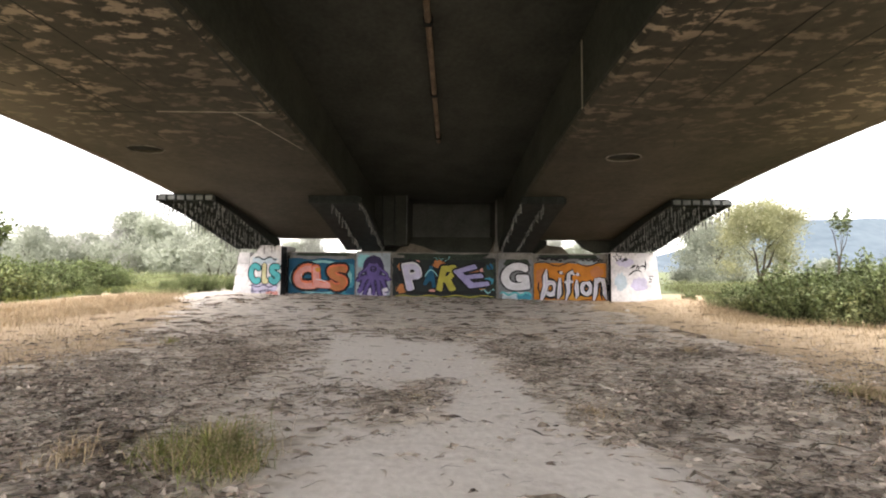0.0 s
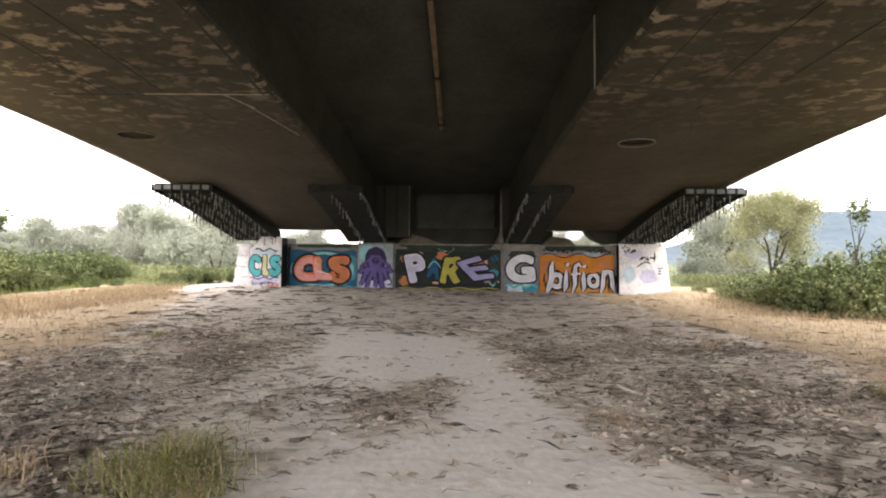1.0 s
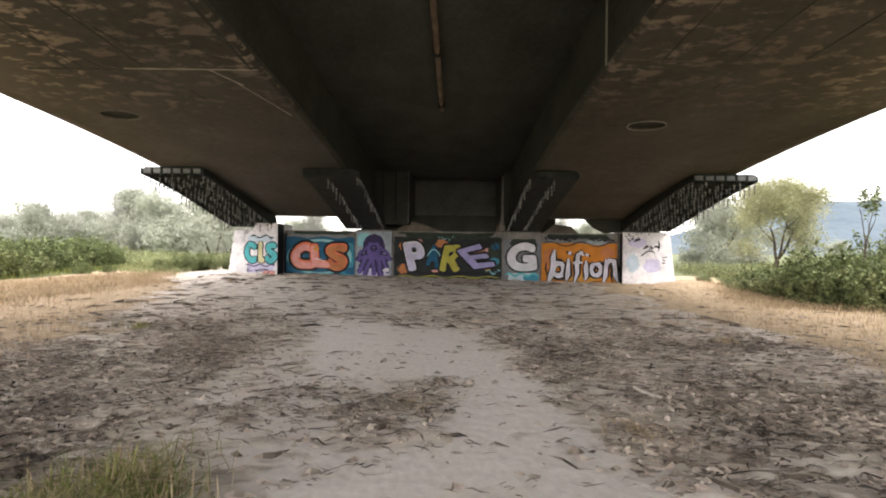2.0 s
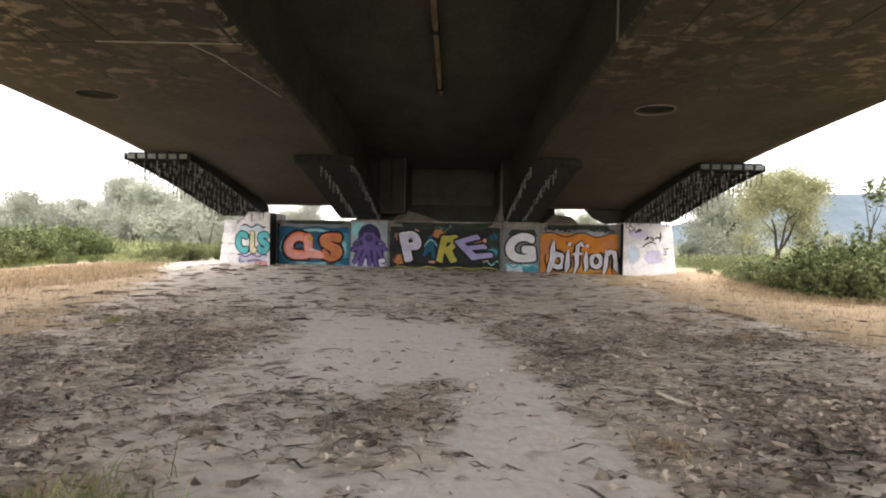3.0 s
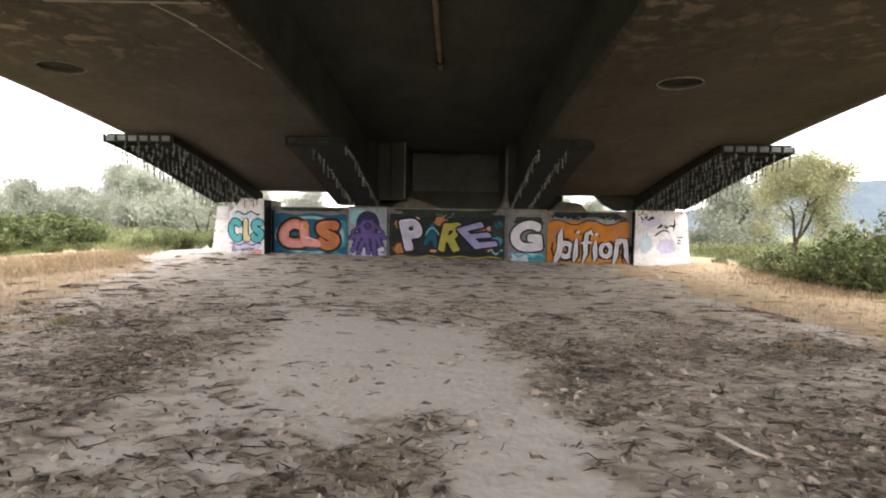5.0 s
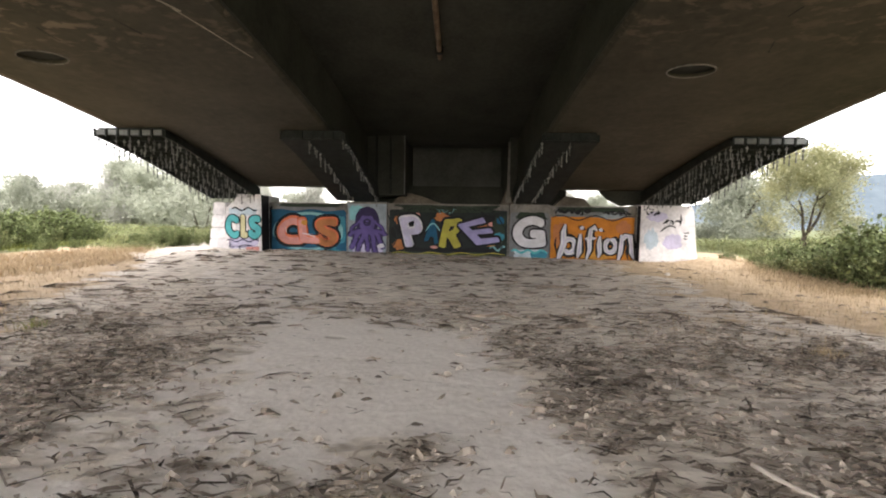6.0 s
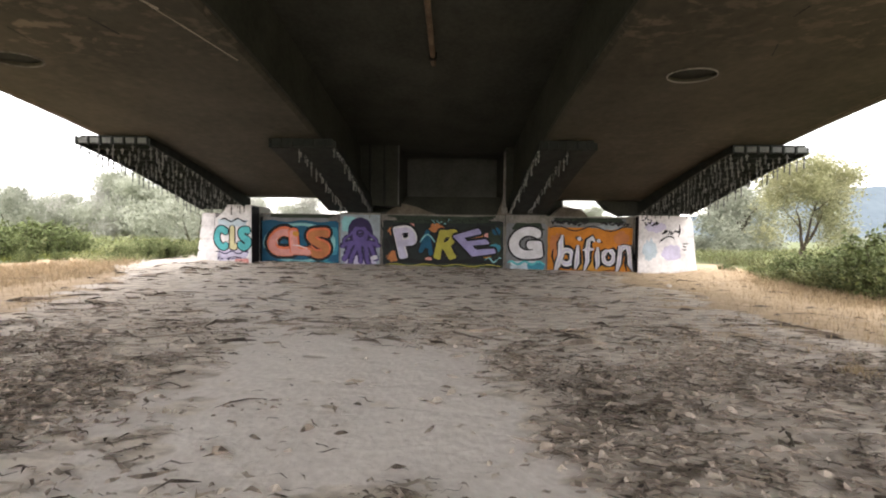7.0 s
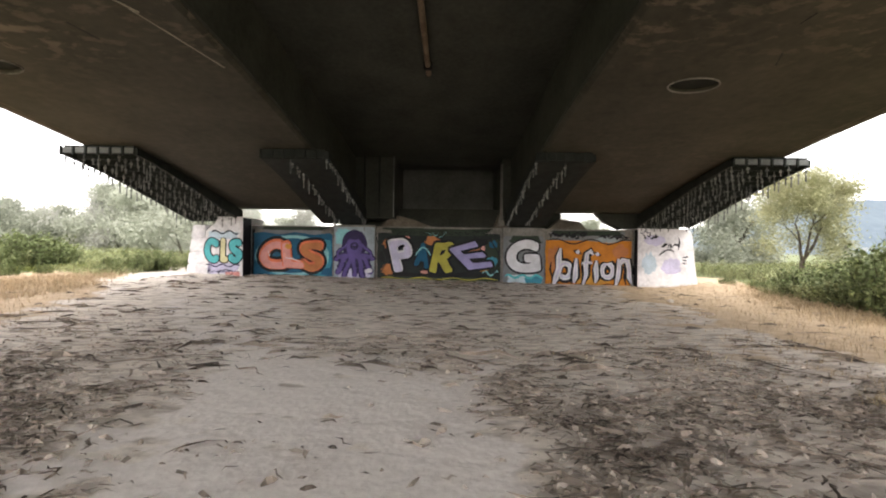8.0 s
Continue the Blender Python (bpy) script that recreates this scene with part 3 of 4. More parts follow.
def letter(owner, y, char, x0, x1, z0, z1, fill, edge=INK, edge_w=0.06, fat=0.09, lean=0.0, turn=0.0, wave=0.03, shade=None):
    """One bubble letter fitted into a box on the wall: the font's shape widened by fat, over a still wider dark outline."""
    co, faces = glyph(char)
    gx0, gx1, gz0, gz1 = co[:, 0].min(), co[:, 0].max(), co[:, 1].min(), co[:, 1].max()
    u, v = (co[:, 0] - gx0) / (gx1 - gx0) - 0.5, (co[:, 1] - gz0) / (gz1 - gz0) - 0.5
    u = u * (1 + wave * 2 * np.sin(3 * v + x0)) + lean * v + wave * np.sin(4 * v + x0 * 3)
    v = v + wave * np.sin(5 * u + x0 * 2)
    c, s = math.cos(radians(turn)), math.sin(radians(turn))
    px, pz = u * max(x1 - x0 - 2 * fat, 0.08), v * (z1 - z0 - 2 * fat)
    gx, gz = (x0 + x1) / 2 + c * px - s * pz, (z0 + z1) / 2 + s * px + c * pz
    layers = [(edge, fat + edge_w, 0.0, 0.0, "letter_outline"), (fill, fat, 0.008, 0.0, "letter_fill")]
    if shade is not None:
        layers.append((shade, fat * 0.55, 0.016, -0.05, "letter_shade"))
    for mat, r, dy, drop, name in layers:
        verts, polys, k = [], [], 14
        for i in range(k + 1):
            a = 2 * math.pi * i / k
            ox, oz = (r * math.cos(a), r * math.sin(a)) if i < k else (0, 0)
            base = len(verts)
            verts += [(p + ox, y - dy - 0.0004 * i, q + oz + drop) for p, q in zip(gx, gz)]
            polys += [tuple(base + j for j in f) for f in faces]
        me = bpy.data.meshes.new(name)
        me.from_pydata(verts, [], polys)
        me.materials.append(mat)
        put(name, me, owner)


def scribble(owner, y, x0, x1, z, h, mat=INK, w=0.05):
    """An unreadable tag: a run of short uneven strokes."""
    x = x0
    while x < x1:
        n = rng.uniform(0.1, 0.25)
        line(owner, y, [(x, z + rng.uniform(-h, h) / 2), (x + n * 0.5, z + rng.uniform(-h, h) / 2), (x + n, z + rng.uniform(-h, h) / 2)], w, mat, "tag_stroke")
        x += n * rng.uniform(0.7, 1.3)


# blue panel with fat salmon letters
Y = 23.6
patch(P_CLS, Y - 0.003, -9.39, -9.2, -0.25, 2.5, INK, 0.02)
patch(P_CLS, Y - 0.004, -9.3, -5.27, -0.25, 2.2, TEAL, 0.05)
patch(P_CLS, Y - 0.006, -9.3, -5.3, 2.05, 2.5, GREYBAND, 0.12)
patch(P_CLS, Y - 0.0065, -9.2, -5.3, 2.3, 2.54, MOSS, 0.09)
patch(P_CLS, Y - 0.007, -8.9, -5.3, -0.2, 0.3, BLUE, 0.12)
patch(P_CLS, Y - 0.008, -9.25, -5.42, 0.02, 2.1, CYAN, 0.05, round_=1)
patch(P_CLS, Y - 0.011, -9.08, -5.62, 0.15, 1.95, TEAL, 0.05, round_=1)
patch(P_CLS, Y - 0.007, -6.2, -5.32, 0.3, 2.0, BLUE, 0.12)
line(P_CLS, Y - 0.014, curve_points(lambda u: (-9.2 + 3.8 * u, 0.03 + 0.06 * math.sin(u * 19))), 0.09, INK)
line(P_CLS, Y - 0.014, curve_points(lambda u: (-9.3 + 3.9 * u, 2.12 + 0.05 * math.sin(u * 14))), 0.1, TEAL)
letter(P_CLS, Y - 0.016, "C", -8.98, -7.5, 0.32, 1.85, RED, edge_w=0.15, fat=0.17, shade=PINK)
letter(P_CLS, Y - 0.018, "S", -6.95, -5.68, 0.3, 1.87, RED, edge_w=0.14, fat=0.15, shade=RUST)
letter(P_CLS, Y - 0.030, "L", -7.85, -6.7, 0.42, 1.78, RED, edge_w=0.04, lean=-0.1, wave=0.04, fat=0.15, shade=PINK)
patch(P_CLS, Y - 0.052, -7.72, -7.3, 1.35, 1.68, AMBER, 0.08)
patch(P_CLS, Y - 0.042, -8.75, -8.0, 0.45, 0.8, PINK, 0.1, round_=1)
line(P_CLS, Y - 0.054, [(-8.5, 1.25), (-8.45, 1.0)], 0.08, WHITE)
line(P_CLS, Y - 0.054, [(-7.65, 0.95), (-7.3, 0.9), (-6.9, 0.75)], 0.06, WHITE)

# pillar with a purple octopus painted on pale green-grey
Y = 23.52
patch(P_OCT, Y - 0.004, -5.22, -3.18, -0.25, 2.55, SILVER, 0.03)
patch(P_OCT, Y - 0.006, -5.2, -4.3, 1.6, 2.5, CYAN, 0.15)
patch(P_OCT, Y - 0.007, -5.2, -3.2, -0.2, 0.55, PALELILAC, 0.15)
patch(P_OCT, Y - 0.008, -4.86, -3.54, 0.9, 2.42, VIOLET, 0.06, round_=1)
ARMS = ((-5.12, 0.8, 0.6), (-5.08, 0.15, -0.5), (-4.7, -0.15, 0.4), (-4.2, 0.02, -0.4), (-3.7, -0.15, 0.4), (-3.3, 0.2, 0.5), (-3.26, 0.85, -0.6))
for w, mat, dy in ((0.27, VIOLET, 0.010), (0.15, PURPLE, 0.014)):
    for k, (ex, ez, bend) in enumerate(ARMS):
        line(P_OCT, Y - dy - 0.0004 * k, curve_points(lambda u: (-4.2 + (ex + 4.2) * (0.25 + 0.75 * u ** 0.8) + 0.11 * bend * math.sin(6.3 * u), 1.1 + (ez - 1.1) * u + 0.12 * math.sin(3.1 * u) * abs(ex + 4.2))), w * (1.25 if w > 0.1 else 1.0), mat)
for sx in (-1, 1):
    for w, mat, dy in ((0.2, VIOLET, 0.010), (0.11, PURPLE, 0.014)):
        line(P_OCT, Y - dy, curve_points(lambda u: (-4.2 + sx * (0.62 + 0.22 * math.sin(5 * u)), 0.95 + 0.75 * u)), w, mat)
patch(P_OCT, Y - 0.0175, -4.62, -3.78, 0.9, 2.08, PURPLE, 0.06, round_=1)
patch(P_OCT, Y - 0.019, -4.6, -3.8, 1.86, 2.36, VIOLET, 0.05, round_=1)
patch(P_OCT, Y - 0.021, -4.42, -3.98, 1.36, 1.78, VIOLET, 0.03, round_=1)
patch(P_OCT, Y - 0.023, -4.33, -4.07, 1.45, 1.69, PURPLE, 0.02, round_=1)
line(P_OCT, Y - 0.025, [(-4.36, 1.57), (-4.2, 1.53), (-4.04, 1.58)], 0.07, INK)
patch(P_OCT, Y - 0.020, -3.72, -3.2, 0.2, 0.5, WHITE, 0.08, round_=1)
patch(P_OCT, Y - 0.020, -4.5, -3.35, -0.22, 0.02, WHITE, 0.06, round_=1)

# dark panel with four letters
Y = 23.6
patch(P_PARE, Y - 0.004, -3.12, 3.15, -0.2, 2.3, DARKTEAL, 0.06)
patch(P_PARE, Y - 0.005, -3.1, 3.1, 2.1, 2.55, MOSS, 0.15)
patch(P_PARE, Y - 0.006, -3.1, 3.1, -0.3, 0.12, MOSS, 0.12)
patch(P_PARE, Y - 0.007, -3.0, -1.9, 0.05, 0.8, RUST, 0.2, round_=1)
patch(P_PARE, Y - 0.0085, 2.0, 2.75, 0.9, 1.9, PINK, 0.25, round_=1)
patch(P_PARE, Y - 0.0088, 1.9, 2.85, 0.45, 1.3, RUST, 0.22, round_=1)
patch(P_PARE, Y - 0.007, -2.9, -2.0, 1.4, 2.1, RUST, 0.18, round_=1)
patch(P_PARE, Y - 0.008, -0.9, 0.2, 1.6, 2.2, RUST, 0.2, round_=1)
patch(P_PARE, Y - 0.008, 1.2, 2.7, 0.4, 1.8, RUST, 0.25, round_=1)
patch(P_PARE, Y - 0.009, 2.2, 3.1, 0.2, 2.2, MOSS, 0.25)
patch(P_PARE, Y - 0.009, -2.7, 2.4, 0.08, 0.3, INK, 0.12)
patch(P_PARE, Y - 0.009, -1.9, -1.4, 1.85, 2.15, PINK, 0.12, round_=1)
line(P_PARE, Y - 0.011, curve_points(lambda u: (-2.9 + 5.9 * u, 0.0 + 0.05 * math.sin(u * 23)), 30), 0.05, OLIVE)
line(P_PARE, Y - 0.0105, curve_points(lambda u: (-2.3 + 4.6 * u, 0.2 + 0.06 * math.sin(u * 17)), 24), 0.2, INK)
line(P_PARE, Y - 0.011, curve_points(lambda u: (2.2 + 0.8 * u, 0.3 + 0.12 * math.sin(u * 9))), 0.07, CYAN)
patch(P_PARE, Y - 0.010, -3.05, -2.4, 0.7, 1.5, INK, 0.2, round_=1)
patch(P_PARE, Y - 0.010, 1.4, 2.6, 1.5, 2.15, INK, 0.25, round_=1)
patch(P_PARE, Y - 0.011, 2.3, 3.05, 0.6, 1.2, BLUE, 0.3, round_=1)
patch(P_PARE, Y - 0.011, 2.45, 3.0, 1.5, 2.0, TEAL, 0.25, round_=1)
patch(P_PARE, Y - 0.012, 1.9, 2.6, 0.35, 0.75, AMBER, 0.2, round_=1)
patch(P_PARE, Y - 0.012, -1.35, -0.5, 1.75, 2.2, DARKTEAL, 0.2, round_=1)
for k in range(7):
    x = -2.9 + 0.95 * k
    line(P_PARE, Y - 0.0125, curve_points(lambda u: (x + 0.25 * math.sin(5 * u + k), 0.25 + 2.0 * u)), 0.06, INK if k % 2 else DARKTEAL)
letter(P_PARE, Y - 0.013, "A", -1.2, -0.4, 0.55, 1.85, TEAL, lean=0.25, fat=0.07, wave=0.07)
line(P_PARE, Y - 0.032, curve_points(lambda u: (-1.15 + 0.75 * u, 1.15 + 0.4 * math.sin(3.1 * u))), 0.06, CYAN)
letter(P_PARE, Y - 0.026, "P", -2.4, -1.2, 0.3, 1.98, WHITE, lean=-0.42, edge_w=0.13, fat=0.12, shade=PALELILAC)
letter(P_PARE, Y - 0.020, "R", -0.35, 0.95, 0.3, 1.85, OLIVE, lean=0.3, edge_w=0.13, fat=0.09, wave=0.06)
letter(P_PARE, Y - 0.036, "E", 1.0, 2.3, 0.45, 1.85, LILAC, lean=-0.4, turn=14, edge_w=0.12, fat=0.055, wave=0.06)
patch(P_PARE, Y - 0.016, -0.95, -0.4, 0.22, 0.42, PINK, 0.06, round_=1)
scribble(P_PARE, Y - 0.012, -2.3, 2.6, 2.3, 0.25, INK)
scribble(P_PARE, Y - 0.012, -0.6, 0.4, 2.2, 0.3, CYAN, 0.03)

# grey pillar with one big letter
Y = 23.52
patch(P_G, Y - 0.004, 3.2, 5.26, -0.3, 2.2, GREYBAND, 0.03)
patch(P_G, Y - 0.006, 3.35, 5.2, 1.75, 2.25, MOSS, 0.15)
patch(P_G, Y - 0.007, 3.25, 5.25, -0.28, 0.32, PALEBLUE, 0.12)
patch(P_G, Y - 0.009, 4.2, 5.25, -0.28, 0.25, BLUE, 0.15)
line(P_G, Y - 0.011, curve_points(lambda u: (3.3 + 1.9 * u, 0.18 + 0.08 * math.sin(u * 17))), 0.1, TURQ)
letter(P_G, Y - 0.013, "G", 3.38, 5.05, 0.35, 1.98, WHITE, edge_w=0.09, fat=0.13, wave=0.02)

# orange panel with a word in white letters
Y = 23.6
patch(P_OR, Y - 0.004, 5.3, 9.65, -0.4, 2.02, ORANGE, 0.05)
patch(P_OR, Y - 0.005, 5.3, 9.6, 1.95, 2.5, GREYBAND, 0.1)
patch(P_OR, Y - 0.0055, 5.35, 9.6, 2.2, 2.53, MOSS, 0.1)
patch(P_OR, Y - 0.006, 5.35, 6.3, 0.2, 1.9, RUST, 0.3, round_=1)
patch(P_OR, Y - 0.006, 8.6, 9.55, 1.0, 1.9, RUST, 0.25, round_=1)
patch(P_OR, Y - 0.007, 6.0, 9.0, -0.3, 0.5, AMBER, 0.25, round_=1)
patch(P_OR, Y - 0.008, 7.6, 9.2, 1.85, 2.25, SILVER, 0.12, round_=1)
line(P_OR, Y - 0.010, curve_points(lambda u: (5.4 + 4.2 * u, 1.95 + 0.13 * math.sin(u * 15))), 0.06, INK)
line(P_OR, Y - 0.010, curve_points(lambda u: (5.4 + 4.2 * u, -0.2 + 0.05 * math.sin(u * 19))), 0.05, INK)
scribble(P_OR, Y - 0.012, 5.5, 7.3, 2.25, 0.3, INK, 0.13)
scribble(P_OR, Y - 0.013, 5.6, 7.2, 2.3, 0.25, INK, 0.12)
scribble(P_OR, Y - 0.012, 8.0, 9.3, 2.2, 0.25, INK, 0.12)
scribble(P_OR, Y - 0.013, 8.1, 9.1, 2.25, 0.2, INK, 0.1)


def brushed(owner, y, strokes, w, fill, edge=INK, rim=0.23):
    """One tall brushed letter: tapering strokes over their dark outline, with a pale inner shine."""
    for extra, mat, dy in ((rim, edge, 0.0), (0.0, fill, 0.008), (-0.72 * w, PALELILAC, 0.014)):
        for k, pts in enumerate(strokes):
            line(owner, y - dy - 0.0005 * k, pts, w + extra, mat, "letter_outline" if extra > 0 else "letter_fill")


def ring(cx, cz, rx, rz, a0=0.0, a1=360.0, k=14):
    return [(cx + rx * math.cos(radians(a0 + (a1 - a0) * i / (k - 1))), cz + rz * math.sin(radians(a0 + (a1 - a0) * i / (k - 1)))) for i in range(k)]


FONT = Y - 0.014
brushed(P_OR, FONT, ([(6.08, 1.62), (6.0, 1.2), (6.02, 0.6), (5.86, 0.1), (5.74, -0.22)], ring(6.32, 0.5, 0.28, 0.36, 150, -150)), 0.26, WHITE)
brushed(P_OR, FONT - 0.02, ([(6.86, 1.12), (6.84, 0.7), (6.82, 0.2), (6.74, -0.12)], [(6.98, 1.52), (6.92, 1.42), (6.9, 1.34)]), 0.24, WHITE)
brushed(P_OR, FONT, ([(7.72, 1.3), (7.58, 1.48), (7.4, 1.35), (7.34, 0.8), (7.36, 0.3), (7.2, -0.22)], [(7.12, 0.86), (7.35, 0.92), (7.66, 0.9)]), 0.22, WHITE)
brushed(P_OR, FONT - 0.02, ([(7.86, 1.02), (7.84, 0.6), (7.88, 0.15), (7.8, -0.1)], [(7.94, 1.42), (7.9, 1.33), (7.88, 1.26)]), 0.22, WHITE)
brushed(P_OR, FONT, (ring(8.42, 0.52, 0.27, 0.34, 90, 450),), 0.22, WHITE)
brushed(P_OR, FONT - 0.02, ([(8.96, 1.12), (8.98, 0.7), (8.94, 0.2), (8.84, -0.2)], [(8.98, 0.75), (9.16, 1.05), (9.4, 1.02), (9.48, 0.6), (9.5, 0.2), (9.62, -0.12)]), 0.24, WHITE)
for x, z in ((5.62, 0.4), (6.6, 0.05), (9.3, 0.1)):
    line(P_OR, Y - 0.012, [(x, z + 0.5), (x - 0.05, z + 0.15), (x + 0.06, z - 0.3)], 0.12, INK)

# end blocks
# inner side faces coloured black: the shade there is put into colour
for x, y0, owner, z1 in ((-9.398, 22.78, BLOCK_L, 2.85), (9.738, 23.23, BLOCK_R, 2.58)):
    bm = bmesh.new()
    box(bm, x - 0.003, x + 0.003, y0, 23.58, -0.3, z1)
    part("paint_or_shade_patch", bm, INK, owner, "inner side face, black shade put into its colour")
Y = 22.75
patch(BLOCK_L, Y - 0.004, -11.2, -9.45, 1.75, 2.25, PALEBLUE, 0.12)
patch(BLOCK_L, Y - 0.004, -11.2, -9.45, 0.1, 0.75, PALELILAC, 0.14)
patch(BLOCK_L, Y - 0.005, -10.3, -9.45, -0.05, 0.3, PINK, 0.12)
for ch, a, b, mat in (("C", -11.2, -10.55, TURQ), ("L", -10.45, -10.1, CREAM), ("S", -10.05, -9.42, TURQ)):
    letter(BLOCK_L, Y - 0.008, ch, a, b, 0.68, 1.85, mat, edge_w=0.06, fat=0.09, wave=0.03)
line(BLOCK_L, Y - 0.008, curve_points(lambda u: (-10.9 + 1.3 * u, 2.15 + 0.08 * math.sin(u * 12))), 0.07, INK)
line(BLOCK_L, Y - 0.008, curve_points(lambda u: (-11.2 + 1.7 * u, 0.55 + 0.06 * math.sin(u * 16))), 0.06, VIOLET)
line(BLOCK_L, Y - 0.008, curve_points(lambda u: (-10.2 + 0.35 * math.cos(6.3 * u), 0.2 + 0.14 * math.sin(6.3 * u))), 0.05, INK)
scribble(BLOCK_L, Y - 0.009, -11.1, -9.6, 0.3, 0.2, VIOLET, 0.04)
Y = 23.2
patch(BLOCK_R, Y - 0.004, 9.85, 10.75, 0.2, 1.6, PALEBLUE, 0.25, round_=1)
patch(BLOCK_R, Y - 0.005, 10.8, 12.0, 0.25, 1.3, PALELILAC, 0.25, round_=1)
scribble(BLOCK_R, Y - 0.008, 10.0, 10.7, 2.25, 0.25, INK, 0.11)
scribble(BLOCK_R, Y - 0.008, 9.85, 10.3, 2.45, 0.15, VIOLET, 0.07)
patch(BLOCK_R, Y - 0.004, 9.85, 11.2, 1.7, 2.4, PALELILAC, 0.3, round_=1)
scribble(BLOCK_R, Y - 0.008, 10.85, 11.7, 1.8, 0.25, INK, 0.11)
line(BLOCK_R, Y - 0.008, [(11.7, 1.6), (11.75, 1.9), (11.72, 2.2)], 0.09, INK)
line(BLOCK_R, Y - 0.008, curve_points(lambda u: (10.75 + 0.75 * u, 1.3 + 0.3 * math.sin(2.4 * u))), 0.07, INK)
for z in (0.95, 1.1, 1.25):
    scribble(BLOCK_R, Y - 0.008, 11.9, 12.1, z, 0.06, INK, 0.08)


# ---- ground ----
def steps(fine0, fine1, d, far):
    out = [fine0 + d * i for i in range(int((fine1 - fine0) / d) + 1)]
    g, v = d, out[-1]
    while v < far:
        g *= 1.25
        v += g
        out.append(v)
    g, v = d, out[0]
    while v > -far:
        g *= 1.25
        v -= g
        out.insert(0, v)
    return out


xs, ys = steps(-13, 13.5, 0.13, 4200), steps(1.0, 25.0, 0.13, 4200)
verts = [(x, y, ground_z(x, y)) for y in ys for x in xs]
w = len(xs)
faces = [(j * w + i, j * w + i + 1, (j + 1) * w + i + 1, (j + 1) * w + i) for j in range(len(ys) - 1) for i in range(w - 1)]
me = bpy.data.meshes.new("ground")
me.from_pydata(verts, [], faces)
me.shade_smooth()
me.materials.append(GROUND)
for name, fn in (("sand", sand_zone), ("straw", straw_zone), ("green", green_zone)):
    at = me.attributes.new(name, "FLOAT", "POINT")
    at.data.foreach_set("value", [fn(x, y) for x, y, z in verts])
ground = tagged(put("ground", me), "pale trodden sand, grey litter soil and dry straw under the bridge", "ground", kind="structure")


# ---- plants ----
def loose_mesh(name, quads, mat, smooth_=False):
    """One mesh out of many four-cornered pieces, an array of (n, 4, 3)."""
    q = np.asarray(quads, float)
    me = bpy.data.meshes.new(name)
    me.from_pydata(q.reshape(-1, 3).tolist(), [], np.arange(len(q) * 4).reshape(-1, 4).tolist())
    me.materials.append(mat)
    return me


def leaf_quads(centres, length, width, gen, droop=0.3):
    """A leaf at every centre: a bent lozenge, turned at random."""
    c = np.asarray(centres, float)
    n = len(c)
    u = gen.normal(size=(n, 3))
    u[:, 2] = u[:, 2] * 0.6 - droop
    u /= np.linalg.norm(u, axis=1)[:, None]
    v = np.cross(u, gen.normal(size=(n, 3)))
    v /= np.linalg.norm(v, axis=1)[:, None]
    k = gen.uniform(0.6, 1.4, (n, 1))
    u, v = u * length * k / 2, v * width * k / 2
    return np.stack([c - u, c + v + u * 0.1, c + u, c - v + u * 0.1], 1)


def blade_quads(base, height, lean, width, gen):
    """Grass blades from base points: two pieces each, bending over."""
    b = np.asarray(base, float)
    n = len(b)
    a = gen.uniform(0, 2 * np.pi, n)
    out = np.stack([np.cos(a), np.sin(a), np.zeros(n)], 1)
    side = np.stack([-np.sin(a), np.cos(a), np.zeros(n)], 1) * width
    h = height * gen.uniform(0.5, 1.3, (n, 1))
    up = np.array([0, 0, 1.0])
    l = lean * gen.uniform(0.2, 1.4, (n, 1))
    mid, tip = b + up * h * 0.6 + out * h * l * 0.35, b + up * h * (1 - 0.25 * l) + out * h * l
    return np.concatenate([np.stack([b - side, b + side, mid + side * 0.8, mid - side * 0.8], 1), np.stack([mid - side * 0.8, mid + side * 0.8, tip + side * 0.1, tip - side * 0.1], 1)])


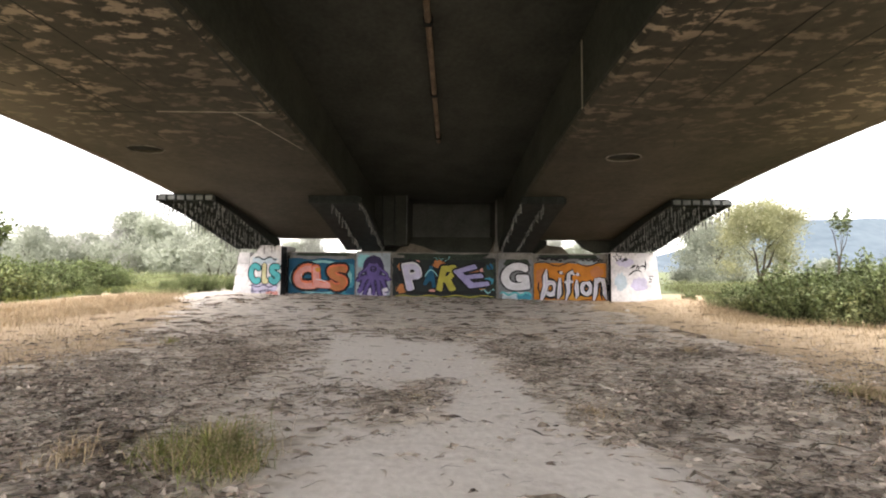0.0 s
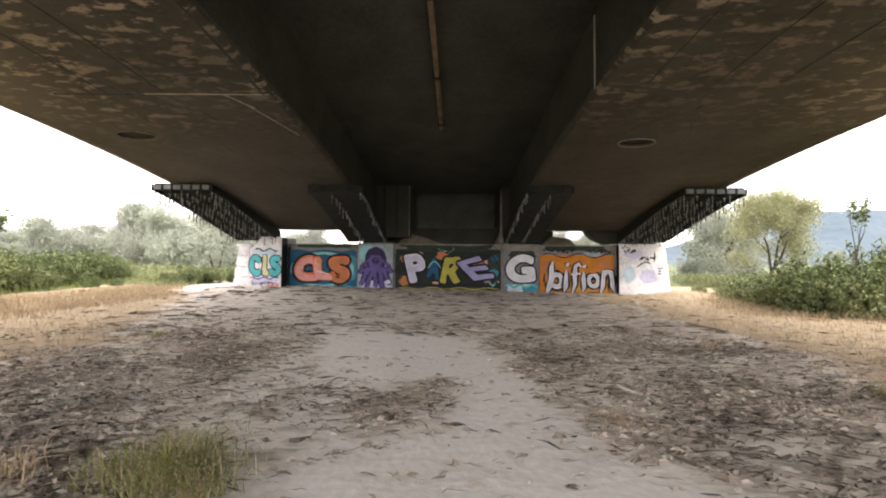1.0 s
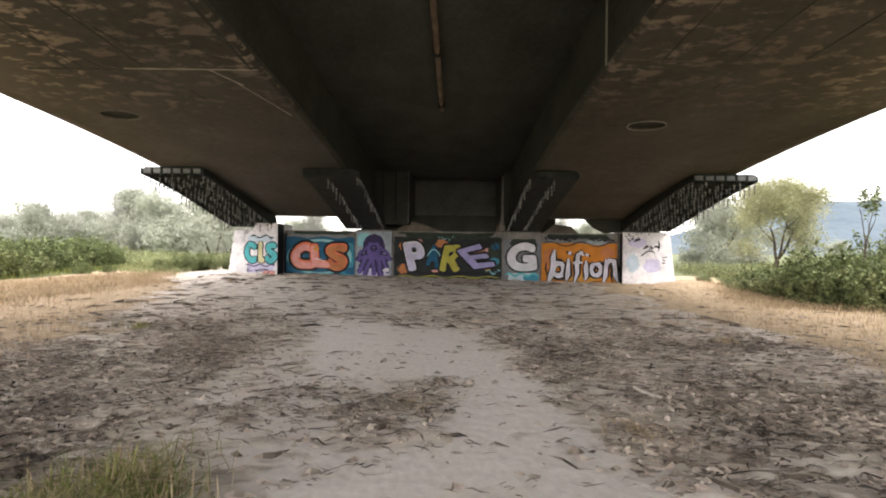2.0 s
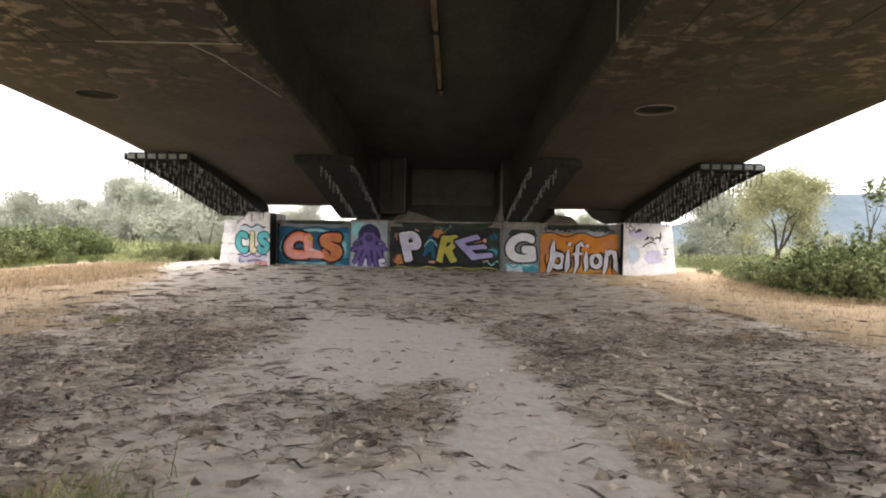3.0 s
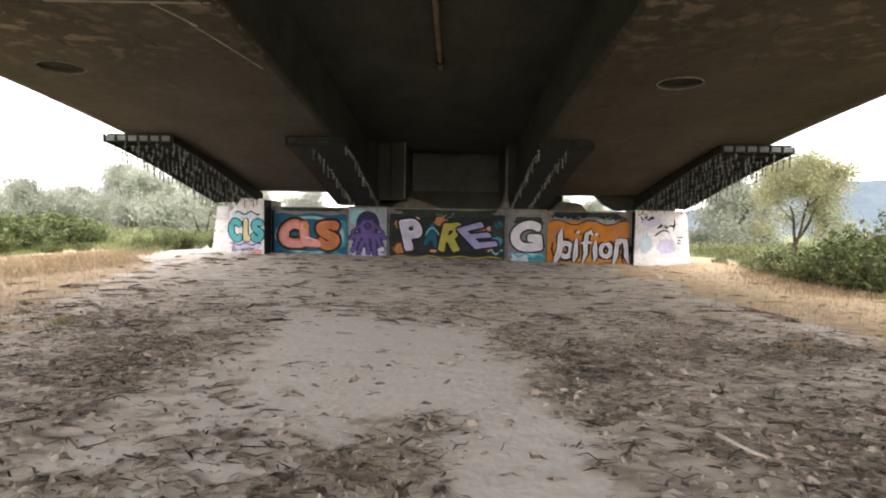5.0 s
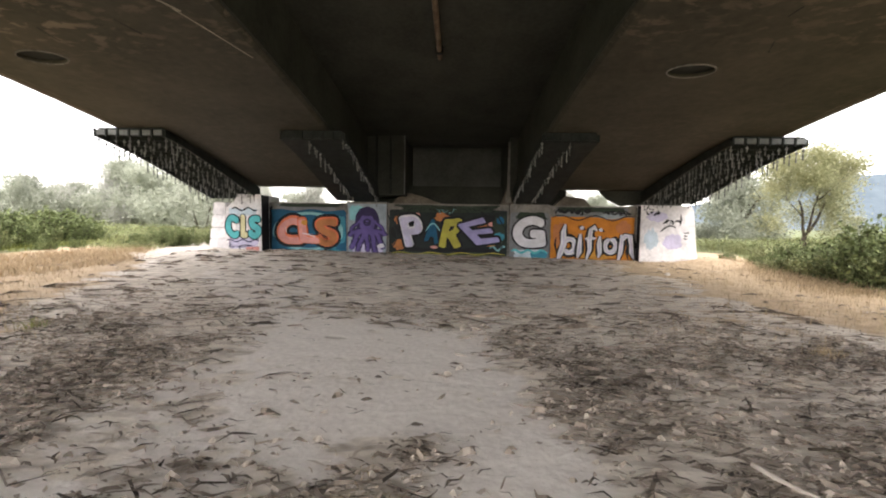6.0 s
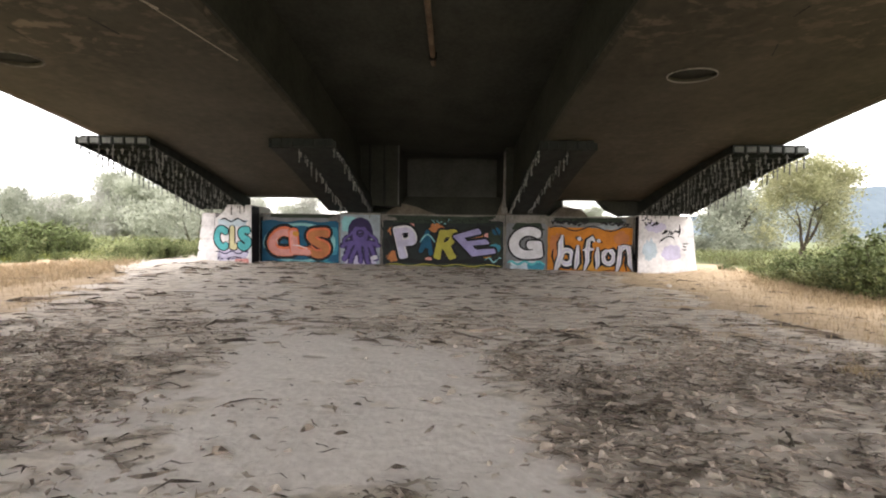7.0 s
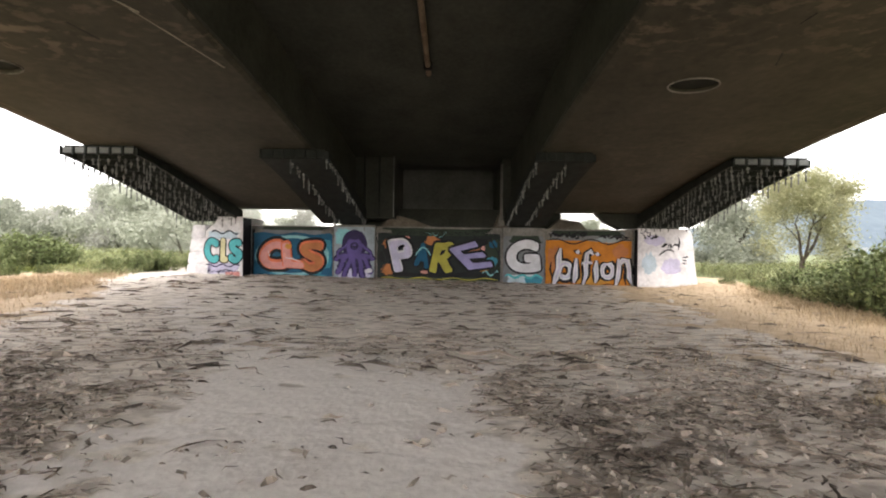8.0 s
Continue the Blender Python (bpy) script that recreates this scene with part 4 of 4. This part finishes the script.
def make_tree(name, at, height, spread, stems, label, leaf, leaves, leaf_size, seed, bare=0.0, crown_low=0.3, category="tree", loose=0.5, skirt=0.0, first=0.36, dome=0.0, fork=1.0):
    """A tree: tapered stems that fork into limbs, with leaves in uneven clumps at the limbs' ends."""
    gen, r = np.random.default_rng(seed), random.Random(seed)
    ob = thing(name, at, label, category)
    x0, y0, z0 = at
    bm = bmesh.new()
    tips = []

    def grow(p, d, length, rad, depth):
        pts, rad_l = [p], [rad]
        for i in range(4):
            d = (d + Vector((r.uniform(-1, 1), r.uniform(-1, 1), r.uniform(-0.3, 0.7))) * 0.16).normalized()
            p = p + d * length / 4
            pts.append(p), rad_l.append(rad * (1 - 0.13 * (i + 1)))
        tube(bm, pts, rad_l, 7 if depth < 2 else 4)
        if depth < 3:
            for i in range(r.choice((2, 3)) if depth else 3):
                nd = (d + Vector((r.uniform(-1, 1), r.uniform(-1, 1), r.uniform(-0.25, 0.6))) * 0.75).normalized()
                grow(pts[r.choice((2, 3, 4)) if i else 4], nd, length * r.uniform(0.55, 0.8) * (1.0 if depth else fork), rad_l[-1] * 0.72, depth + 1)
        else:
            tips.append(p), tips.append(pts[2])

    for s in range(stems):
        a = 2 * math.pi * s / stems + r.uniform(-0.4, 0.4)
        tilt = 0.12 if stems == 1 else 0.55
        grow(Vector((x0 + 0.12 * math.cos(a) * (stems > 1), y0 + 0.12 * math.sin(a) * (stems > 1), z0 - 0.2)), Vector((tilt * math.cos(a) * spread / height, tilt * math.sin(a) * spread / height, 1)).normalized(), height * first, height * (0.015 if stems > 1 else 0.03), 0)
    t = np.array(tips)
    top = max(t[:, 2].max() - z0, 0.1)
    wide = max(np.abs(t[:, :2] - np.array([x0, y0])).max(), 0.1)
    kz, kx = height * 0.93 / top, spread * 0.5 / wide
    for v in bm.verts:
        v.co = (x0 + (v.co.x - x0) * kx, y0 + (v.co.y - y0) * kx, z0 + (v.co.z - z0) * kz)
    t = np.stack([x0 + (t[:, 0] - x0) * kx, y0 + (t[:, 1] - y0) * kx, z0 + (t[:, 2] - z0) * kz], 1)
    part("trunk", bm, BARK, ob)
    t = t[(t[:, 2] - z0 > crown_low * height) & (gen.uniform(size=len(t)) >= bare)]
    pick = gen.integers(0, len(t), leaves)
    sig = np.array([spread, spread, height * 0.8]) * 0.055 * (0.6 + loose)
    c = t[pick] + gen.normal(size=(leaves, 3)) * sig * gen.uniform(0.5, 1.3, (len(t), 1))[pick]
    if skirt:
        k = int(leaves * skirt)
        lump = np.stack([gen.normal(size=26) * spread * 0.24, gen.normal(size=26) * spread * 0.24, height * gen.uniform(0.05, 0.62, 26)], 1)
        c[:k] = np.array([x0, y0, z0]) + lump[gen.integers(0, 26, k)] + gen.normal(size=(k, 3)) * spread * 0.085
    if dome:
        # clumps over a rounded crown that hangs low at its sides
        k, m = int(leaves * dome), 70
        a, h = gen.uniform(0, 6.28, m), gen.uniform(0.22, 0.95, m)
        q = np.sqrt(np.clip(1 - ((h - 0.45) / 0.55) ** 2, 0.05, 1)) * gen.uniform(0.45, 1.0, m) * spread * 0.48
        lump = np.stack([q * np.cos(a), q * np.sin(a), height * h], 1)
        lump = lump[(h > 0.6) | (np.abs(lump[:, 0] + 0.1 * spread) > 0.24 * spread)]
        m = len(lump)
        c[leaves - k:] = np.array([x0, y0, z0]) + lump[gen.integers(0, m, k)] + gen.normal(size=(k, 3)) * spread * 0.065
    c[:, 2] = np.maximum(c[:, 2], z0 + min(crown_low, 0.2) * height * 0.6)
    tagged(put("crown", loose_mesh("crown", leaf_quads(c, leaf_size, leaf_size * 0.5, gen), leaf), ob), kind="stuff")
    return ob


def make_shrub(name, height, spread, stems, per, leaf, label, seed, leaf_size, group, blades=0):
    """A leafy shrub at the origin: many thin upright stems with leaves all along them."""
    gen, r = np.random.default_rng(seed), random.Random(seed)
    ob = thing(name, (0, 0, 0), label, "shrub", group)
    bm, cs = bmesh.new(), []
    for s in range(stems):
        a, q = r.uniform(0, 6.28), math.sqrt(r.random())
        x, y = spread / 2 * q * math.cos(a), spread / 2 * q * math.sin(a)
        h = height * r.uniform(0.55, 1.05) * (1 - 0.35 * q * q)
        lx, ly = x * 0.35 + r.uniform(-0.2, 0.2), y * 0.35 + r.uniform(-0.2, 0.2)
        pts = [(x + lx * u * u, y + ly * u * u, -0.1 + (h + 0.1) * u) for u in (0, 0.5, 1)]
        tube(bm, pts, [0.012, 0.009, 0.004], 3)
        for u in gen.uniform(0.12, 1.05, per):
            cs.append((x + lx * u * u + gen.normal() * 0.09, y + ly * u * u + gen.normal() * 0.09, h * u + gen.normal() * 0.05))
    tagged(part("stem", bm, BARK, ob), kind="stuff")
    tagged(put("foliage", loose_mesh("foliage", leaf_quads(cs, leaf_size, leaf_size * 0.45, gen, 0.2), leaf), ob), kind="stuff")
    if blades:
        q, a = np.sqrt(gen.random(blades)) * spread * 0.6, gen.uniform(0, 6.28, blades)
        base = np.stack([q * np.cos(a), q * np.sin(a), np.full(blades, -0.05)], 1)
        tagged(put("grass_blade", loose_mesh("grass_blade", blade_quads(base, height * 0.85, 0.9, 0.008, gen), leaf), ob), kind="stuff")
    return ob


def stand(protos, spots, smin=0.8, smax=1.25):
    """Copies of the shrubs over the spots, each turned and sized a little differently; the first ones go to the first spots."""
    for i, (x, y) in enumerate(spots):
        s = rng.uniform(smin, smax)
        m = Matrix.Translation((x, y, ground_z(x, y) - 0.03)) @ Matrix.Rotation(rng.uniform(0, 6.28), 4, "Z") @ Matrix.Diagonal((s, s, s * rng.uniform(0.7, 1.2), 1))
        if i < len(protos):
            protos[i].matrix_basis = m
        else:
            copy_thing(protos[i % len(protos)], m)


G1 = "green shrubs beside the bridge"
dark = [make_shrub("shrub", 1.3 + 0.15 * (i % 2), 1.9, 42, 54, LEAF if i % 2 else LEAF_PALE, "dense dark green shrub growing beside the bridge" if i % 2 else "light green leafy shrub growing beside the bridge", 11 + i, 0.135, G1, 90) for i in range(4)]
spots = []
for i in range(64):
    y = 11.4 + 8.0 * ((i % 32) / 32) ** 1.3 + rng.uniform(-0.3, 0.5)
    spots.append((shrub_line(y) + 0.7 + 1.5 * (i // 32) + rng.uniform(-0.4, 0.8), y))
for i in range(46):
    y = 11.8 + rng.uniform(0, 9)
    spots.append((shrub_line(y) + 2.5 + rng.uniform(0, 9), y))
stand(dark, spots, 0.55, 1.15)
spots = []
for i in range(34):
    spots.append((17.0 + rng.uniform(0, 11), 12 + rng.uniform(0, 10)))
for i in range(30):
    spots.append((22.0 + rng.uniform(0, 16), 16 + rng.uniform(0, 13)))
for x, y in spots:
    s = rng.uniform(0.85, 1.2) + 0.04 * (x - 16)
    copy_thing(rng.choice(dark), Matrix.Translation((x, y, ground_z(x, y) - 0.03)) @ Matrix.Rotation(rng.uniform(0, 6.28), 4, "Z") @ Matrix.Diagonal((s, s, s * rng.uniform(0.9, 1.3), 1)))
spots = []
for i in range(78):
    u = (i % 39) / 39
    spots.append((-18.4 - 5.5 * u - 1.6 * (i // 39) + rng.uniform(-0.5, 0.6), 13.5 + 15 * u + rng.uniform(-0.6, 0.6)))
for x, y in spots:
    s = rng.uniform(0.8, 1.25)
    copy_thing(dark[rng.choice((1, 3, 3, 0, 2))], Matrix.Translation((x, y, ground_z(x, y) - 0.03)) @ Matrix.Rotation(rng.uniform(0, 6.28), 4, "Z") @ Matrix.Diagonal((s, s, s, 1)))
for i in range(20):
    u = rng.random()
    x, y = (-18.2 + 4.4 * u + rng.uniform(-0.5, 0.5), 19.5 + 8.0 * u + rng.uniform(-0.4, 0.8)) if i < 13 else (14.3 + rng.uniform(0, 2.2), 22.2 + rng.uniform(0, 3.0))
    s = rng.uniform(0.35, 0.7) if i < 13 else rng.uniform(0.25, 0.4)
    copy_thing(dark[rng.choice((1, 3))], Matrix.Translation((x, y, ground_z(x, y) - 0.03)) @ Matrix.Rotation(rng.uniform(0, 6.28), 4, "Z") @ Matrix.Diagonal((s, s, s, 1)))
G2 = "pale meadow herbs beyond the bridge"
pale = [make_shrub("meadow_herb", 0.75, 2.8, 46, 18, LEAF_PALE, "pale green meadow herbs and tall grass in loose growth", 31 + i, 0.10, G2, 320) for i in range(3)]
spots = []
for i in range(110):
    y = 17 + 27 * rng.random()
    spots.append((shrub_line(y) + 0.6 + rng.uniform(0, 15), y))
for i in range(110):
    y = 22 + 28 * rng.random()
    spots.append((-14.5 - rng.uniform(0, 24) - 0.1 * (y - 24), y))
for i in range(26):
    spots.append((rng.uniform(-12, 13), rng.uniform(40, 48)))
stand(pale, spots, 0.7, 1.3)
for i in range(26):
    y = 12 + 12 * rng.random()
    x = shrub_line(y) + rng.uniform(0.2, 2.2)
    s = rng.uniform(0.35, 0.7)
    copy_thing(rng.choice(pale), Matrix.Translation((x, y, ground_z(x, y) - 0.02)) @ Matrix.Rotation(rng.uniform(0, 6.28), 4, "Z") @ Matrix.Diagonal((s, s, s, 1)))

# trees
make_tree("yellow_tree", (22.6, 28.7, ground_z(22.6, 28.7)), 7.0, 5.9, 1, "yellow-green tree with dark bare limbs from a low fork", LEAF_YELLOW, 30000, 0.14, 5, crown_low=0.42, loose=0.8, first=0.14, dome=0.7, fork=2.6)
make_tree("slender_tree", (21.9, 22.3, ground_z(21.9, 22.3)), 5.9, 1.7, 1, "thin sparse young tree with dark leaf clusters above the shrubs", LEAF, 600, 0.15, 8, bare=0.5, loose=0.3)
make_tree("small_tree", (-20.6, 17.6, ground_z(-20.6, 17.6)), 4.6, 2.9, 2, "small dark-leaved tree with crooked twigs beside the bridge", LEAF, 900, 0.24, 9, bare=0.3, crown_low=0.35, loose=0.3)
make_tree("broad_tree", (29.5, 45, 0), 8.6, 8.0, 1, "dark grey-green broad tree behind the meadow", LEAF_HAZE, 26000, 0.3, 14, crown_low=0.03, skirt=0.8, loose=1.0)
make_tree("crooked_tree", (-22.0, 38.0, 0), 7.3, 7.0, 3, "leafy tree with dark crooked bare limbs beyond the pier", LEAF_HAZE, 9000, 0.28, 23, bare=0.2, crown_low=0.1, skirt=0.35)
far = [make_tree("willow_tree", (0, 0, 0), h, s, 2, "tree far across the meadow, haze put into its pale leaf colour", LEAF_HAZE if i else LEAF_GREY, 17000, 0.42, 40 + i, crown_low=0.02, loose=0.9, skirt=0.6) for i, (h, s) in enumerate(((12, 11), (10, 12), (14, 10)))]
for ob in far:
    tagged(ob, group="far willows")
spots = [(-32 - 7 * i + rng.uniform(-2, 2), 62 + rng.uniform(-6, 14)) for i in range(9)] + [(-24 - 6 * i, 84 + rng.uniform(-4, 10)) for i in range(20)] + [(-30 - 10 * i, 112 + rng.uniform(-4, 10)) for i in range(14)]
spots += [(-18 + 8 * i, 88 + rng.uniform(-5, 10)) for i in range(6)] + [(34 + 8 * i, 92 + rng.uniform(-4, 12)) for i in range(4)] + [(29, 84), (25.5, 92)] + [(62 + 9 * i, 74 + rng.uniform(-6, 14)) for i in range(8)]
spots = [(x, y) for x, y in spots if not -0.30 * y < x < -0.17 * y]
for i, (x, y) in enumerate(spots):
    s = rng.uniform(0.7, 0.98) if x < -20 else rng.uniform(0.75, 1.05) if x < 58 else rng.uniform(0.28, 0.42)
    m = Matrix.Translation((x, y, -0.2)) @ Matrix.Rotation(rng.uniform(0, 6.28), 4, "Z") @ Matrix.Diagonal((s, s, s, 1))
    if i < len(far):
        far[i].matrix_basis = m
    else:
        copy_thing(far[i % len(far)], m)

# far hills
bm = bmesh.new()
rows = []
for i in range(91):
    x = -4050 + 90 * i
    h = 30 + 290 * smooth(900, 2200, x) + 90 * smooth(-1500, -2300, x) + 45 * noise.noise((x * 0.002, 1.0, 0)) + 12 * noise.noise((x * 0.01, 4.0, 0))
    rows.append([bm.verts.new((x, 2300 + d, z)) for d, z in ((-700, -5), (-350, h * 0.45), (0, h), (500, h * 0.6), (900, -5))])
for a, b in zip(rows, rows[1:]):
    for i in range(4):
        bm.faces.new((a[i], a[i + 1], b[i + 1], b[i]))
tagged(part("backdrop_hills", bm, HILL), "low hills far behind the meadow, blue haze put into their colour", "hills", kind="structure")


# ---- grass and litter ----
gen = np.random.default_rng(3)


def scatter(n, x0, x1, y0, y1, weight):
    out = []
    while len(out) < n:
        x, y = gen.uniform(x0, x1), gen.uniform(y0, y1)
        if gen.random() < weight(x, y):
            out.append((x, y, ground_z(x, y)))
    return np.array(out)


def tuft(at, n, height, spread, mats, label, name="grass_tuft"):
    x, y = at
    ob = thing(name, (x, y, ground_z(x, y)), label, "grass", "grass tufts")
    for (part_name, mat, share) in mats:
        k = int(n * share)
        r, a = np.abs(gen.normal(size=k)) * spread / 3, gen.uniform(0, 6.28, k)
        px, py = x + r * np.cos(a), y + r * np.sin(a)
        base = np.array([(u, v, ground_z(u, v) - 0.01) for u, v in zip(px, py)])
        put(part_name, loose_mesh(part_name, blade_quads(base, height * 0.75, 1.2, 0.0036, gen), mat), ob)["kind"] = "stuff"


both = (("green_blade", GRASS, 0.62), ("dry_blade", STRAW, 0.38))
dry = (("dry_blade", STRAW, 1.0),)
tuft((-1.75, 3.3), 1100, 0.36, 0.62, both, "green and yellow grass tuft on the litter soil")
tuft((-1.45, 3.1), 300, 0.22, 0.35, both, "green and yellow grass tuft on the litter soil")
tuft((-2.2, 3.35), 130, 0.26, 0.4, both, "green and yellow grass tuft on the litter soil")
tuft((-2.9, 3.3), 150, 0.22, 0.7, dry, "dry straw-coloured grass tuft")
tuft((5.3, 5.0), 420, 0.20, 0.75, dry, "dry straw-coloured grass tuft")
tuft((5.3, 5.15), 420, 0.16, 0.7, both, "green and yellow grass tuft on the litter soil")
tuft((1.7, 4.35), 240, 0.09, 0.65, dry, "flat dry straw-coloured grass tuft")
tuft((-0.25, 4.95), 200, 0.06, 0.7, dry, "flat dry straw-coloured grass tuft")
tuft((4.8, 7.8), 130, 0.16, 0.4, dry, "dry straw-coloured grass tuft")
tuft((-5.6, 8.3), 130, 0.2, 0.35, both, "green and yellow grass tuft on the litter soil")

straw = lambda x, y: straw_zone(x, y) * (1 - 0.75 * green_zone(x, y)) * min(1.0, 9.0 / max(y, 1))
base = scatter(30000, -17, 14, -3.0, 25, straw)
tagged(put("dry_grass", loose_mesh("dry_grass", blade_quads(base, 0.12, 0.9, 0.0045, gen), STRAW)), "short dry straw-coloured grass over the ground", "grass", kind="stuff")


low = np.concatenate([scatter(9000, 10.6, 19, 9, 27, lambda x, y: green_zone(x, y)), scatter(7000, -24, -14.5, 11, 30, lambda x, y: green_zone(x, y))])
tagged(put("green_grass", loose_mesh("green_grass", blade_quads(low, 0.3, 0.8, 0.008, gen), GRASS)), "short green grass between the shrubs", "grass", kind="stuff")
tall = np.concatenate([scatter(12000, -16.3, -10.8, 7, 25, lambda x, y: straw_zone(x, y) ** 2 * (1.0 - 0.9 * green_zone(x, y))), scatter(5000, 8.5, 14.5, 5, 25, lambda x, y: straw_zone(x, y) * smooth(-3.0, -0.5, x - shrub_line(y)) * (1 - green_zone(x, y)))])
tagged(put("tall_dry_grass", loose_mesh("tall_dry_grass", blade_quads(tall, 0.22, 0.9, 0.006, gen), STRAW)), "taller dry straw-coloured grass at the edge of the bridge", "grass", kind="stuff")


def chip_quads(pts, gen, long_, wide, lift):
    """Curled slivers of bark, leaf and straw: three joined pieces each, lying nearly flat."""
    n = len(pts)
    a = gen.normal(size=n) * 0.42
    u = np.stack([np.cos(a), np.sin(a), np.zeros(n)], 1)
    w = np.stack([-np.sin(a), np.cos(a), np.zeros(n)], 1)
    half = (long_ * np.exp(gen.normal(size=n) * 0.5) / 2)[:, None]
    v = (w + np.array([0, 0, 1.0]) * gen.normal(size=(n, 1)) * 0.6) * (wide * gen.uniform(0.4, 1.5, n) / 2)[:, None]
    rows = []
    for s, k in ((-1, 0.15), (-0.35, 1.0), (0.35, 0.8), (1, 0.15)):
        side = w * half * gen.normal(size=(n, 1)) * 0.22
        up = np.array([0, 0, 1.0]) * (lift * gen.uniform(0.1, 1.3, (n, 1)) * (1.0 if abs(s) < 0.9 else 0.3) + 0.003)
        c = pts + u * half * s + side + up
        rows.append((c - v * k, c + v * k))
    return np.concatenate([np.stack([p[0], p[1], q[1], q[0]], 1) for p, q in zip(rows, rows[1:])])


def litter(x, y):
    """How thickly the ground is littered: in drifts, ragged towards the trodden sand, thinner towards the pier."""
    wx, wy = 0.55 * noise.noise((x * 1.1, y * 1.1, 4.0)) + 0.2 * noise.noise((x * 3.5, y * 3.5, 1.0)), 0.4 * noise.noise((x * 1.1, y * 1.1, 11.0))
    drift = 0.3 + 0.7 * smooth(-0.25, 0.3, noise.noise((x * 0.7, y * 0.7, 2)) + 0.5 * noise.noise((x * 2.1, y * 2.6, 3)))
    return max(0.05, 1 - 1.05 * sand_zone(x + wx, y + wy)) * (1 - 0.75 * straw_zone(x, y)) * drift * min(1.0, 7.0 / max(y, 1)) * (1 - 0.9 * smooth(5.5, 11.5, y)) * smooth(-4.5, -1.0, y)


near = scatter(25000, -9, 9, -4.5, 13, litter)
crumbs = scatter(34000, -8, 8, -4.5, 11.5, litter)
wide_ = scatter(1300, -12, 12, 8.5, 23.4, lambda x, y: (1 - 0.8 * straw_zone(x, y)) * (0.3 + 0.7 * smooth(-0.1, 0.3, noise.noise((x * 0.5, y * 0.9, 6)))))
tagged(put("litter", loose_mesh("litter", np.concatenate([chip_quads(near, gen, 0.13, 0.024, 0.017), chip_quads(wide_, gen, 0.42, 0.055, 0.024)]), LITTER)), "dark dry bark slivers and twigs over the ground", "litter", kind="stuff")
tagged(put("leaf_litter", loose_mesh("leaf_litter", chip_quads(crumbs, gen, 0.07, 0.027, 0.012), LITTER_PALE)), "grey-brown dead leaves and crumbs matted over the ground", "litter", kind="stuff")


def stick(pts, rad, mat, label):
    bm = bmesh.new()
    tube(bm, [(x, y, ground_z(x, y) + h) for x, y, h in pts], [rad * (1 - 0.5 * i / len(pts)) for i in range(len(pts))], 6)
    tagged(part("stick", bm, mat), label, "stick", "sticks on the ground")


stick([(2.16, 5.42, 0.02), (2.19, 5.28, 0.03), (2.25, 5.16, 0.035), (2.42, 5.05, 0.015)], 0.016, TWIG_PALE, "bleached curved stick lying on the litter")
for i in range(46):
    x, y = rng.uniform(-6, 6), rng.uniform(2.2, 10)
    if sand_zone(x, y) > 0.3:
        continue
    a, l = rng.gauss(0, 0.5), rng.uniform(0.15, 0.45)
    stick([(x + math.cos(a) * l * u, y + math.sin(a) * l * u + 0.04 * math.sin(5 * u + i), 0.015 + 0.02 * math.sin(3.1 * u)) for u in (0, 0.33, 0.66, 1)], rng.uniform(0.006, 0.012), BARK, "thin dark twig lying on the litter")

for x, y, r in ((7.74, 16.85, 0.09), (3.3, 14.2, 0.04)):
    bm = bmesh.new()
    bmesh.ops.create_icosphere(bm, subdivisions=2, radius=r, matrix=Matrix.Translation((x, y, ground_z(x, y) + r * 0.25)))
    for v in bm.verts:
        v.co += Vector((noise.noise(v.co * 9), noise.noise(v.co * 9 + Vector((5, 0, 0))), -0.3 * abs(v.co.z - r))) * r * 0.5
    tagged(part("stone", bm, TWIG_PALE), "small pale stone lying on the ground", "stone", "loose stones")
